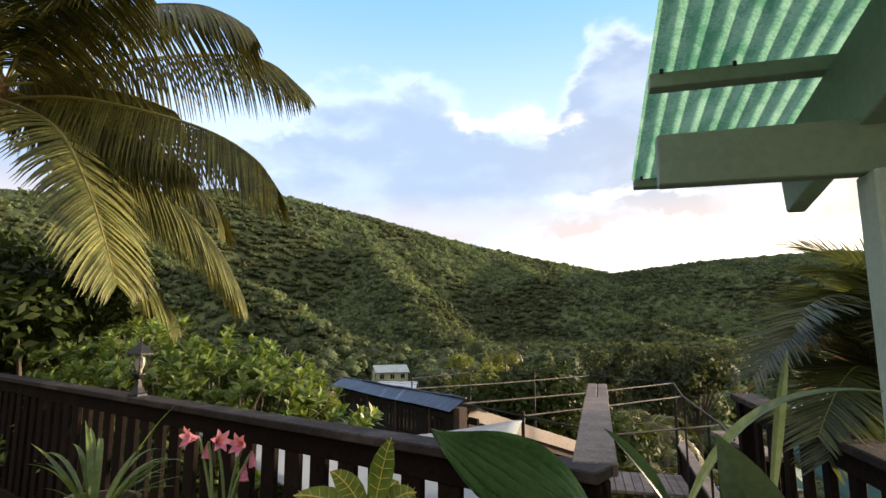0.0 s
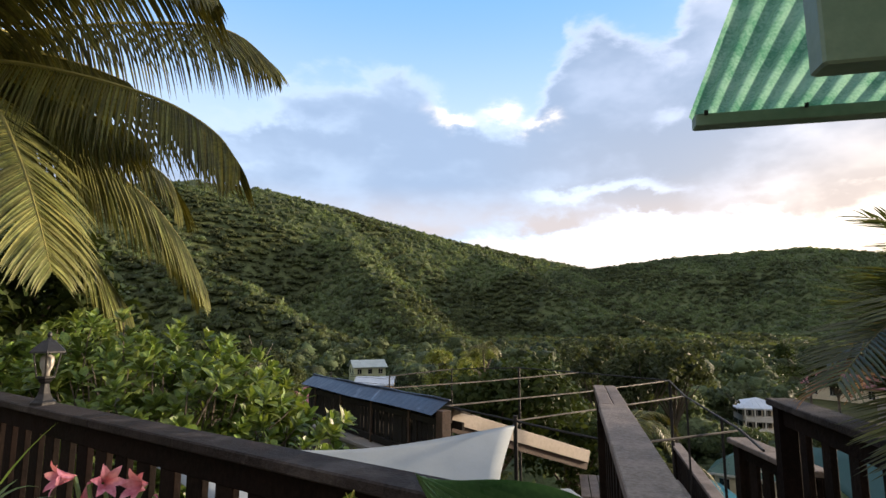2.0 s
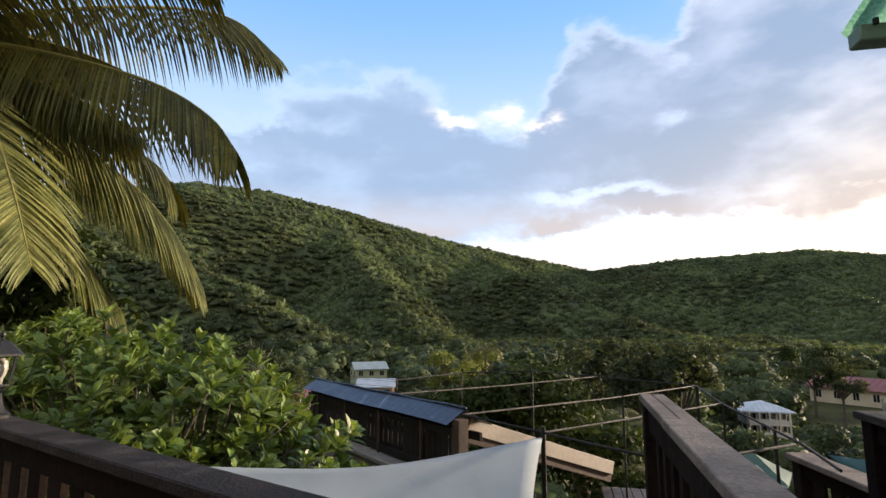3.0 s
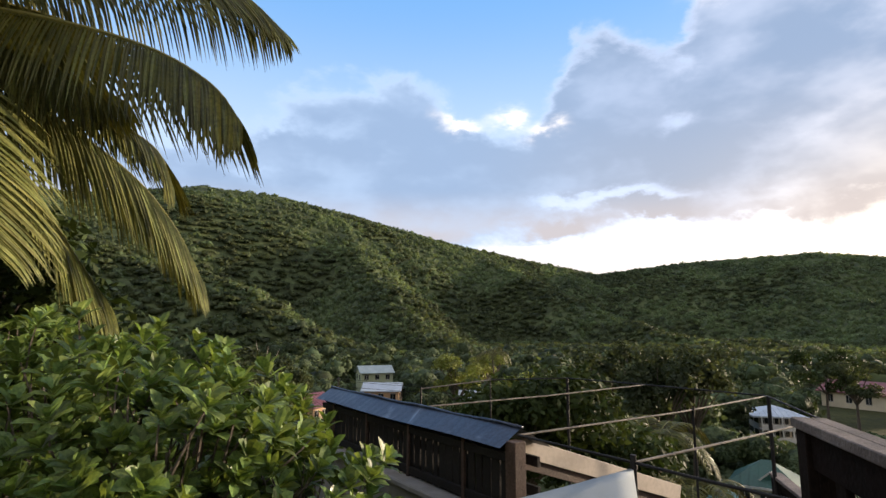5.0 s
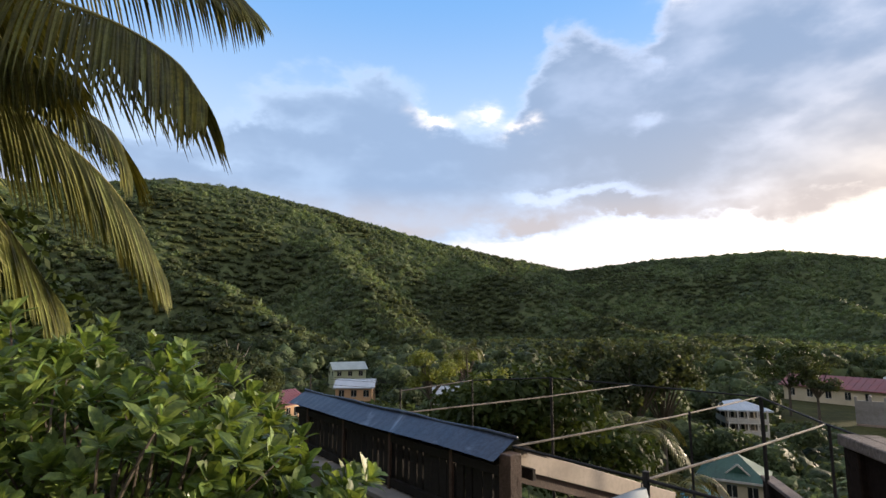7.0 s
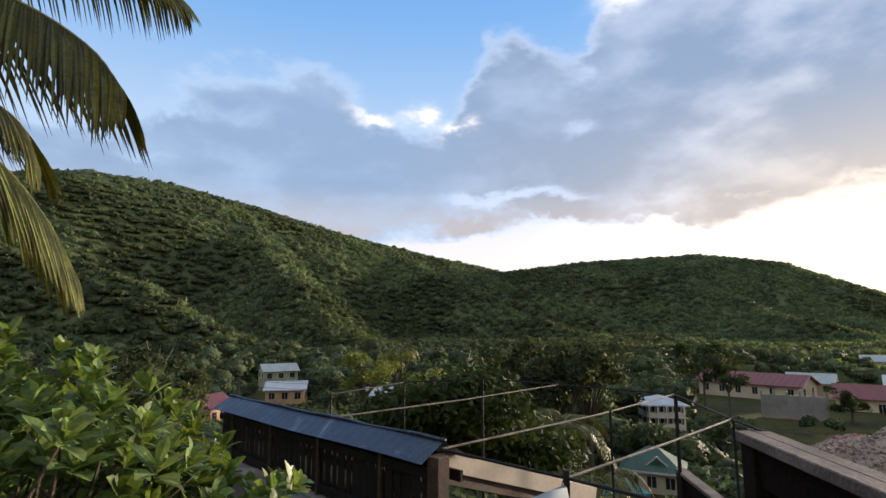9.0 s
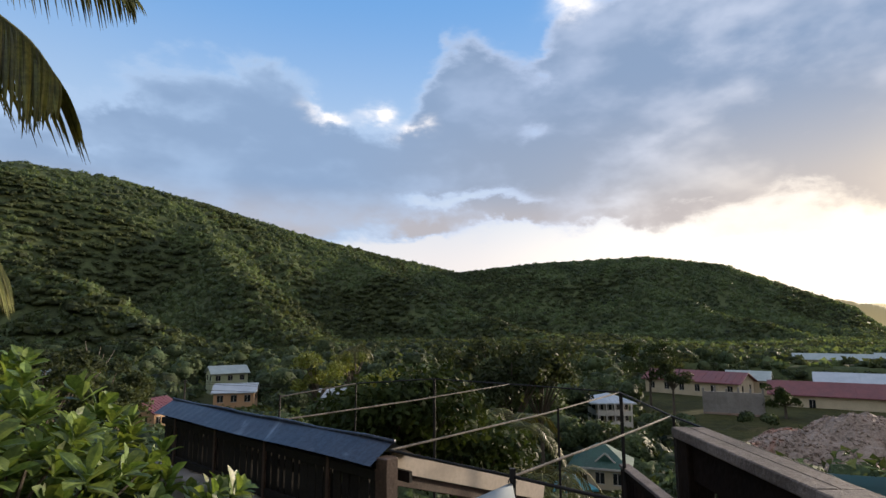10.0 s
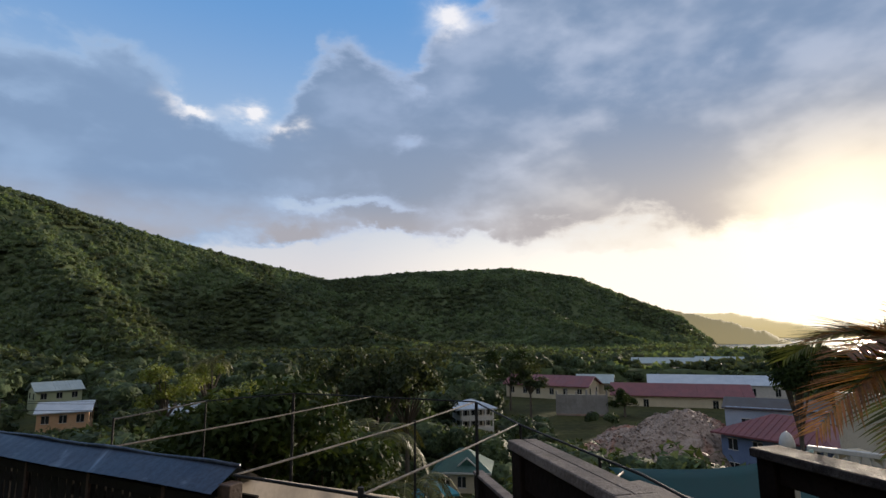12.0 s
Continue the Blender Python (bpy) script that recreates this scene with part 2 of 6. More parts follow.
strap_leaf = surface("grey_green_strap_leaf", (0.075, 0.125, 0.075), (0.14, 0.20, 0.125), 0.42, 5, 60, 0.1, through_light=0.15)
blade_leaf = surface("dark_green_blade", (0.018, 0.05, 0.016), (0.04, 0.09, 0.03), 0.4, 5, 60, 0.1, through_light=0.12)
pleat_leaf = surface("deep_green_pleated_leaf", (0.045, 0.115, 0.045), (0.09, 0.19, 0.075), 0.35, 5, 60, 0.1, through_light=0.2)
croton_leaf = surface("yellow_veined_croton_leaf", (0.07, 0.13, 0.02), (0.17, 0.22, 0.04), 0.35, 6, 50, 0.1, through_light=0.2)
vein_yellow = surface("yellow_leaf_vein", (0.42, 0.38, 0.08), (0.52, 0.46, 0.12), 0.4, 5, 50, 0.0)
spider_leaf = surface("bright_strap_leaf", (0.050, 0.092, 0.022), (0.115, 0.175, 0.045), 0.4, 4, 40, 0.0, island=0.25, through_light=0.3)
petal = surface("pink_red_petal", (0.50, 0.13, 0.22), (0.70, 0.33, 0.45), 0.5, 12, 60, 0.1, through_light=0.35, island=0.1)
stem_green = surface("flower_stem", (0.08, 0.13, 0.04), (0.13, 0.19, 0.07), 0.5, 8, 60, 0.0)
bark = surface("grey_brown_bark", (0.06, 0.048, 0.038), (0.15, 0.125, 0.10), 0.85, 8, 60, 0.6)
pale_bark = surface("pale_dead_branch", (0.26, 0.22, 0.18), (0.38, 0.33, 0.28), 0.8, 5, 40, 0.3)
fibre = surface("brown_palm_fibre", (0.13, 0.07, 0.03), (0.27, 0.15, 0.06), 0.9, 10, 80, 0.6)
nut = surface("young_coconut", (0.22, 0.15, 0.04), (0.32, 0.22, 0.07), 0.45, 6, 40, 0.1)
earth = surface("hill_ground", (0.040, 0.042, 0.018), (0.085, 0.086, 0.034), 0.95, 0.06, 0.9, 0.5, stain=(0.045, 0.055, 0.022), bump_dist=0.6, spec=0.05)
sea_mat = surface("calm_sea", (0.10, 0.16, 0.20), (0.14, 0.20, 0.24), 0.22, 0.01, 0.2, 0.15, bump_dist=0.4, spec=0.5)
rubble_mat = surface("crushed_rubble", (0.20, 0.15, 0.12), (0.38, 0.30, 0.25), 0.95, 0.30, 3.0, 0.8, stain=(0.34, 0.15, 0.095), bump_dist=0.3, island=0.2)
concrete = surface("grey_block_wall", (0.22, 0.21, 0.20), (0.33, 0.32, 0.31), 0.9, 0.5, 6, 0.3, bump_dist=0.05)
red_roof = surface("faded_red_roof", (0.135, 0.042, 0.052), (0.205, 0.075, 0.085), 0.55, 0.4, 5, 0.15, tint=0.2)
white_roof = surface("pale_metal_roof", (0.40, 0.45, 0.50), (0.54, 0.58, 0.62), 0.4, 0.5, 5, 0.1, metal=0.2)
grey_roof = surface("grey_green_metal_roof", (0.30, 0.36, 0.36), (0.42, 0.48, 0.47), 0.4, 0.5, 5, 0.1, metal=0.2)
green_roof = surface("green_metal_roof", (0.028, 0.082, 0.066), (0.048, 0.125, 0.10), 0.45, 0.5, 5, 0.1)
teal_roof = surface("teal_metal_roof", (0.04, 0.22, 0.26), (0.07, 0.30, 0.34), 0.45, 0.5, 5, 0.1)
dark_roof = surface("dark_roof_edge", (0.05, 0.045, 0.045), (0.09, 0.08, 0.08), 0.6, 0.5, 5, 0.1)
cream_wall = surface("cream_house_wall", (0.55, 0.48, 0.34), (0.66, 0.58, 0.43), 0.85, 0.4, 5, 0.1)
orange_wall = surface("apricot_house_wall", (0.48, 0.30, 0.17), (0.58, 0.38, 0.23), 0.85, 0.4, 5, 0.1)
sage_wall = surface("sage_house_wall", (0.42, 0.46, 0.28), (0.52, 0.56, 0.36), 0.85, 0.4, 5, 0.1)
blue_wall = surface("blue_grey_house_wall", (0.13, 0.18, 0.31), (0.18, 0.24, 0.38), 0.85, 0.4, 5, 0.1)
pale_blue_wall = surface("pale_blue_gable_wall", (0.32, 0.40, 0.52), (0.40, 0.48, 0.60), 0.85, 0.4, 5, 0.1)
white_paint = surface("white_painted_trim", (0.52, 0.50, 0.46), (0.64, 0.62, 0.58), 0.6, 2, 30, 0.1)
opening = surface("dark_window_glass", (0.012, 0.014, 0.016), (0.03, 0.034, 0.038), 0.15, 1, 8, 0.0)


def glass_material(name):
    m = bpy.data.materials.new(name)
    m.use_nodes = True
    p = m.node_tree.nodes["Principled BSDF"]
    p.inputs["Base Color"].default_value = (0.95, 0.97, 0.97, 1)
    p.inputs["Transmission Weight"].default_value = 1.0
    p.inputs["Roughness"].default_value = 0.06
    p.inputs["IOR"].default_value = 1.1
    return m


lantern_glass = glass_material("lantern_glass")


def painted_haze(name, low, high):
    """A distant ridge's material: sunlit haze painted in as emission, graded by height."""
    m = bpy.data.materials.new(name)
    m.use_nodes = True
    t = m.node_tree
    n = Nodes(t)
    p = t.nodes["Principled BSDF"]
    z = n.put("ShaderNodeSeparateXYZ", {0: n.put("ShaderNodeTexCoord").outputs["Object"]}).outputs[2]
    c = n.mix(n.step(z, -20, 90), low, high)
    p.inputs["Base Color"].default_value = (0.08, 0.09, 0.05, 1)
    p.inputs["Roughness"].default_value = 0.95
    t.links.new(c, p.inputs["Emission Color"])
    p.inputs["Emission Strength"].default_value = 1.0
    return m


headland_haze = painted_haze("headland_painted_haze", (0.58, 0.44, 0.19), (0.66, 0.53, 0.28))
spur_haze = painted_haze("wooded_point_painted_haze", (0.27, 0.21, 0.10), (0.17, 0.135, 0.065))

# ---- geometry helpers ----
class Geo:
    """Collects vertices and faces of one mesh."""

    def __init__(self):
        self.v, self.f = [], []

    def add(self, verts, faces):
        k = len(self.v)
        self.v.extend(tuple(map(float, p)) for p in verts)
        self.f.extend(tuple(i + k for i in f) for f in faces)
        return self

    def box(self, lo, hi, m=None, bevel=0.0):
        """An upright box from corner to corner, its edges cut by bevel, moved by m."""
        (x0, y0, z0), (x1, y1, z1) = lo, hi
        b = min(bevel, (x1 - x0) * 0.4, (y1 - y0) * 0.4, (z1 - z0) * 0.4)
        if b <= 0:
            pts = [(x, y, z) for z in (z0, z1) for x, y in ((x0, y0), (x1, y0), (x1, y1), (x0, y1))]
            fs = [(3, 2, 1, 0), (4, 5, 6, 7), (0, 1, 5, 4), (1, 2, 6, 5), (2, 3, 7, 6), (3, 0, 4, 7)]
        else:
            pts, rings = [], []
            for z, i in ((z0, b), (z0 + b, 0), (z1 - b, 0), (z1, b)):
                ring = [(x0 + i + b, y0 + i), (x1 - i - b, y0 + i), (x1 - i, y0 + i + b), (x1 - i, y1 - i - b), (x1 - i - b, y1 - i), (x0 + i + b, y1 - i), (x0 + i, y1 - i - b), (x0 + i, y0 + i + b)]
                rings.append(range(len(pts), len(pts) + 8))
                pts += [(x, y, z) for x, y in ring]
            fs = [tuple(reversed(rings[0])), tuple(rings[3])]
            for a, c in zip(rings, rings[1:]):
                fs += [(a[i], a[(i + 1) % 8], c[(i + 1) % 8], c[i]) for i in range(8)]
        if m is not None:
            pts = [m @ Vector(p) for p in pts]
        return self.add(pts, fs)

    def beam(self, a, b, width, height, bevel=0.004, up=(0, 0, 1)):
        """A squared timber whose axis runs from a to b; height along up."""
        a, b = Vector(a), Vector(b)
        y = (b - a).normalized()
        x = y.cross(Vector(up)).normalized()
        z = x.cross(y)
        m = Matrix.Translation(a) @ Matrix((x, y, z)).transposed().to_4x4()
        return self.box((-width / 2, 0, -height / 2), (width / 2, (b - a).length, height / 2), m, bevel)

    def tube(self, path, radii, sides=8, cap=True):
        path = [Vector(p) for p in path]
        if not hasattr(radii, "__len__"):
            radii = [radii] * len(path)
        k, rings, side = len(self.v), [], None
        for i, p in enumerate(path):
            d = (path[min(i + 1, len(path) - 1)] - path[max(i - 1, 0)]).normalized()
            ref = side if side is not None else (Vector((1, 0, 0)) if abs(d.x) < 0.8 else Vector((0, 1, 0)))
            side = (ref - d * ref.dot(d)).normalized()
            other = d.cross(side)
            rings.append([p + (side * math.cos(2 * math.pi * j / sides) + other * math.sin(2 * math.pi * j / sides)) * radii[i] for j in range(sides)])
        pts = [q for r in rings for q in r]
        fs = [(i * sides + j, i * sides + (j + 1) % sides, (i + 1) * sides + (j + 1) % sides, (i + 1) * sides + j) for i in range(len(path) - 1) for j in range(sides)]
        if cap:
            fs += [tuple(range(sides - 1, -1, -1)), tuple(range((len(path) - 1) * sides, len(path) * sides))]
        return self.add(pts, fs)

    def lathe(self, profile, centre=(0, 0, 0), sides=16):
        """profile: (radius, z) from the bottom up."""
        c = Vector(centre)
        pts = [c + Vector((r * math.cos(2 * math.pi * j / sides), r * math.sin(2 * math.pi * j / sides), z)) for r, z in profile for j in range(sides)]
        n = len(profile)
        fs = [(i * sides + j, i * sides + (j + 1) % sides, (i + 1) * sides + (j + 1) % sides, (i + 1) * sides + j) for i in range(n - 1) for j in range(sides)]
        fs += [tuple(range(sides - 1, -1, -1)), tuple(range((n - 1) * sides, n * sides))]
        return self.add(pts, fs)

    def grid(self, f, nu, nv):
        pts = [f(i / nu, j / nv) for i in range(nu + 1) for j in range(nv + 1)]
        fs = [(i * (nv + 1) + j, (i + 1) * (nv + 1) + j, (i + 1) * (nv + 1) + j + 1, i * (nv + 1) + j + 1) for i in range(nu) for j in range(nv)]
        return self.add(pts, fs)

    def blade(self, path, widths, up=(0, 0, 1), fold=0.25):
        """A leaf blade along path, folded along its middle."""
        path = [Vector(p) for p in path]
        pts = []
        for i, p in enumerate(path):
            d = (path[min(i + 1, len(path) - 1)] - path[max(i - 1, 0)]).normalized()
            s = d.cross(Vector(up))
            s = s.normalized() if s.length > 1e-4 else Vector((1, 0, 0))
            nrm = s.cross(d).normalized()
            w = widths[i] / 2
            pts += [p - s * w + nrm * w * fold, p, p + s * w + nrm * w * fold]
        fs = []
        for i in range(len(path) - 1):
            a = i * 3
            fs += [(a, a + 3, a + 4, a + 1), (a + 1, a + 4, a + 5, a + 2)]
        return self.add(pts, fs)


def mesh_of(name, geo, material, smooth=False):
    me = bpy.data.meshes.new(name)
    me.from_pydata(geo.v, [], geo.f)
    for m in (material if isinstance(material, (list, tuple)) else [material]):
        me.materials.append(m)
    if smooth:
        me.polygons.foreach_set("use_smooth", [True] * len(me.polygons))
    me.update()
    return me


def fast_mesh(name, verts, faces, material):
    """A mesh from arrays; faces all of one size."""
    me = bpy.data.meshes.new(name)
    n, k = faces.shape
    me.vertices.add(len(verts))
    me.vertices.foreach_set("co", verts.astype(np.float32).ravel())
    me.loops.add(n * k)
    me.loops.foreach_set("vertex_index", faces.astype(np.int32).ravel())
    me.polygons.add(n)
    me.polygons.foreach_set("loop_start", np.arange(0, n * k, k, dtype=np.int32))
    me.materials.append(material)
    me.update(calc_edges=True)
    return me


def thing(name, label, category, at=(0, 0, 0), group="", kind=""):
    ob = new(name)
    ob.empty_display_size = 0.1
    ob.location = at
    return tagged(ob, label, category, group, kind)


def world_place(ob):
    p = Vector((0, 0, 0))
    while ob:
        p += ob.location
        ob = ob.parent
    return p


def part(name, geo, material, parent, label="", smooth=False):
    """One mesh under a thing, given in world coordinates."""
    k = world_place(parent)
    geo.v = [(x - k.x, y - k.y, z - k.z) for x, y, z in geo.v]
    ob = new(name, mesh_of(name, geo, material, smooth))
    ob.parent = parent
    return tagged(ob, label) if label else ob


def solo(name, geo, material, label, category, kind="", group="", smooth=False):
    return tagged(new(name, mesh_of(name, geo, material, smooth)), label, category, group, kind)


def bez(a, b, c, n):
    """n + 1 points of a curve from a through b to c."""
    a, b, c = Vector(a), Vector(b), Vector(c)
    k = b * 2 - (a + c) / 2
    return [a * (1 - s) ** 2 + k * 2 * s * (1 - s) + c * s * s for s in (i / n for i in range(n + 1))]


def leaf_cloud(centres, radii, per, size, flat=0.8, seed=1, up_bias=0.35):
    """Quads scattered in shells round clump centres: (verts, faces)."""
    r = np.random.default_rng(seed)
    c = np.repeat(np.asarray(centres, float), per, axis=0)
    rad = np.repeat(np.asarray(radii, float), per)
    n = len(c)
    d = r.normal(size=(n, 3))
    d /= np.linalg.norm(d, axis=1)[:, None]
    d[:, 2] = np.where(d[:, 2] < -0.45, -d[:, 2], d[:, 2])
    p = c + d * (rad * r.uniform(0.55, 1.12, n))[:, None] * np.array([1, 1, flat])
    nrm = d * 0.7 + r.normal(size=(n, 3)) * 0.55 + np.array([0, 0, up_bias])
    nrm /= np.linalg.norm(nrm, axis=1)[:, None]
    t = np.cross(nrm, r.normal(size=(n, 3)))
    t /= np.linalg.norm(t, axis=1)[:, None]
    b = np.cross(nrm, t)
    s = (np.broadcast_to(np.asarray(size, float), (len(centres),)).repeat(per) * r.uniform(0.6, 1.35, n))[:, None]
    v = np.stack([p - t * s, p + b * s * 0.5 + nrm * s * 0.12, p + t * s, p - b * s * 0.5 + nrm * s * 0.12], axis=1).reshape(-1, 3)
    f = np.arange(n * 4).reshape(-1, 4)
    return v, f

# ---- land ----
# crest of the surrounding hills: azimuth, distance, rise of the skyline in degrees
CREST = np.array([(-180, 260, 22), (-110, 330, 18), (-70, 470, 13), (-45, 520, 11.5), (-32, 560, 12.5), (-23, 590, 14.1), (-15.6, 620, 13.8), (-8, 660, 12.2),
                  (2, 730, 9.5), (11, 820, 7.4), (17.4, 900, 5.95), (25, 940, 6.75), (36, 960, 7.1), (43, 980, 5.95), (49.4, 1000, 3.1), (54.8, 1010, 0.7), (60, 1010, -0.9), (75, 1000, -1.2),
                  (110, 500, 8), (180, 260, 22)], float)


def value_noise(x, y, seed=0):
    """Smooth noise in 0..1 on arrays."""
    xi, yi = np.floor(x).astype(np.int64), np.floor(y).astype(np.int64)
    fx, fy = x - xi, y - yi
    fx, fy = fx * fx * (3 - 2 * fx), fy * fy * (3 - 2 * fy)

    def h(a, b):
        k = (a * 374761393 + b * 668265263 + seed * 974711) & 0xFFFFFFFF
        k = ((k ^ (k >> 13)) * 1274126177) & 0xFFFFFFFF
        return ((k ^ (k >> 16)) & 0xFFFF) / 65535.0
    return (h(xi, yi) * (1 - fx) + h(xi + 1, yi) * fx) * (1 - fy) + (h(xi, yi + 1) * (1 - fx) + h(xi + 1, yi + 1) * fx) * fy


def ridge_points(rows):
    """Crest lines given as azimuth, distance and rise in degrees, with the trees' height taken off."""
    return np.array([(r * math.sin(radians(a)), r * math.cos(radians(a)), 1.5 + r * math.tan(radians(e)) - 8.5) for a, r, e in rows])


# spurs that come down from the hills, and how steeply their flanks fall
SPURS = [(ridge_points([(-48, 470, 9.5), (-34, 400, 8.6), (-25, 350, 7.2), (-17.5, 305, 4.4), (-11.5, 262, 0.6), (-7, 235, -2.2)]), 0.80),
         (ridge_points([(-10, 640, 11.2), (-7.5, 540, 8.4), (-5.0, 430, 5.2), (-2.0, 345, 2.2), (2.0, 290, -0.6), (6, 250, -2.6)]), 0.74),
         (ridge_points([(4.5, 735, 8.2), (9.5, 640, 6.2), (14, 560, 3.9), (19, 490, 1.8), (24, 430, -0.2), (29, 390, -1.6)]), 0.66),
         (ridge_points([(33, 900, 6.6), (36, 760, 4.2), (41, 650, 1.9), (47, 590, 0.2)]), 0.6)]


def spur(x, y, line, fall):
    best = np.full(np.shape(x), -1e3)
    for a, b in zip(line, line[1:]):
        d = b[:2] - a[:2]
        t = np.clip(((x - a[0]) * d[0] + (y - a[1]) * d[1]) / d.dot(d), 0, 1)
        off = np.hypot(x - a[0] - t * d[0], y - a[1] - t * d[1])
        best = np.maximum(best, a[2] + (b[2] - a[2]) * t - fall * (np.sqrt(off * off + 144) - 12))
    return best


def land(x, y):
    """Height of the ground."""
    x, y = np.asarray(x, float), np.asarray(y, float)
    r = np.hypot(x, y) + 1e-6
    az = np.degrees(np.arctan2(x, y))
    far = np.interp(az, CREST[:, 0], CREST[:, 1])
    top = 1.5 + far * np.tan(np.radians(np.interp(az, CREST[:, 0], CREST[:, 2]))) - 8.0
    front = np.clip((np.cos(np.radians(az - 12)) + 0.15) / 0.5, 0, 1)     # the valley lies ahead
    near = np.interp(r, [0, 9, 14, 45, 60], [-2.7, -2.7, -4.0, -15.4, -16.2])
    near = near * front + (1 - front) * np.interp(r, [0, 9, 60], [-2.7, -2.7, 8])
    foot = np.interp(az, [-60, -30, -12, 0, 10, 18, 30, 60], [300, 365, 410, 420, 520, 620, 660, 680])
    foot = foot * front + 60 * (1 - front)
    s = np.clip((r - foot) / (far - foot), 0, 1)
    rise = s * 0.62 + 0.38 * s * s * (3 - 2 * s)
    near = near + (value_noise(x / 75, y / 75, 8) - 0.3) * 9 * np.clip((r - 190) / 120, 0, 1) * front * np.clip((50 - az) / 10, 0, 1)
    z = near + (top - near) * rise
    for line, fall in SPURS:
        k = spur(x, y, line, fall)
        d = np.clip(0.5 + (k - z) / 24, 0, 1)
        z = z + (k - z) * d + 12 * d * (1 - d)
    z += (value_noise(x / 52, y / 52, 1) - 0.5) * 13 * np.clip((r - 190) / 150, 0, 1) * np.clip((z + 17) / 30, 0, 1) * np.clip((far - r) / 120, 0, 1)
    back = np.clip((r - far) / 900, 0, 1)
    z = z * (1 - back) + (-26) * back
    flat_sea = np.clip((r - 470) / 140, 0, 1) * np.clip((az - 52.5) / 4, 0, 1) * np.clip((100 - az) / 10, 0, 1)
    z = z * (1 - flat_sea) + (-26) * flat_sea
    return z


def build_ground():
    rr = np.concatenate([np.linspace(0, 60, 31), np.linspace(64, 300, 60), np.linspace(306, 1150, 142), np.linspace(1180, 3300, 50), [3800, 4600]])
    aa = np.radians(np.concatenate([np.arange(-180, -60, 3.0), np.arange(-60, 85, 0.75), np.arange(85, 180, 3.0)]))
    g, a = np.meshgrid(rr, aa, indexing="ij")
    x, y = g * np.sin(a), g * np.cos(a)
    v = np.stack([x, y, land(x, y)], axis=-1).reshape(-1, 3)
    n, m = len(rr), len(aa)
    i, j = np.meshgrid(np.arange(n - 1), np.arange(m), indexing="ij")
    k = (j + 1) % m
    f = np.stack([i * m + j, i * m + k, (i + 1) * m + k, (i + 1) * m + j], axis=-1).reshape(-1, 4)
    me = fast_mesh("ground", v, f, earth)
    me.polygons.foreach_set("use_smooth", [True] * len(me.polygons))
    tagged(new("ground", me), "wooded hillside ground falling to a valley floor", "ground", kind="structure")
    sea = Geo().grid(lambda u, w: (500 + 3900 * u, -600 + 4400 * w, -19.5), 12, 12)
    solo("water", sea, sea_mat, "calm pale bay beyond the valley mouth", "water", "structure")


build_ground()


def far_ridge(name, az0, az1, azs, heights, r0, depth, material, label, rough):
    """A ridge across the bay; its golden haze is painted into the material's glow."""
    def f(u, w):
        az = az0 + (az1 - az0) * u
        h = float(np.interp(az, azs, heights)) + rough * noise.noise((az * 1.3, 0.5, 3.0)) + rough * 0.6 * noise.noise((az * 6.0, 1.5, 3.0))
        r = r0 + depth * w
        k = math.sin(math.pi * min(1.0, w * 1.15 + 0.02)) ** 0.8
        return (r * math.sin(radians(az)), r * math.cos(radians(az)), -24 + max(0.0, h) * k)
    solo(name, Geo().grid(f, 150, 12), material, label, "headland", "structure", smooth=True)


far_ridge("backdrop", 46, 73, [46, 50, 57, 61, 65, 69, 73], [60, 108, 106, 66, 28, 9, 2], 2250, 900, headland_haze, "far headland across the bay, golden evening haze painted on as glow", 5)
far_ridge("backdrop", 45, 61.5, [45, 49, 52, 56, 59.5, 61, 61.5], [92, 84, 72, 50, 27, 10, 2], 1120, 330, spur_haze, "wooded point at the valley mouth, golden haze painted on as glow", 4)

CLEAR = []     # circles kept free of trees: x, y, radius


def at_az(az, r, z=None):
    x, y = r * math.sin(radians(az)) - 0.4, r * math.cos(radians(az)) + 2.2
    return Vector((x, y, float(land(x, y)) if z is None else z))


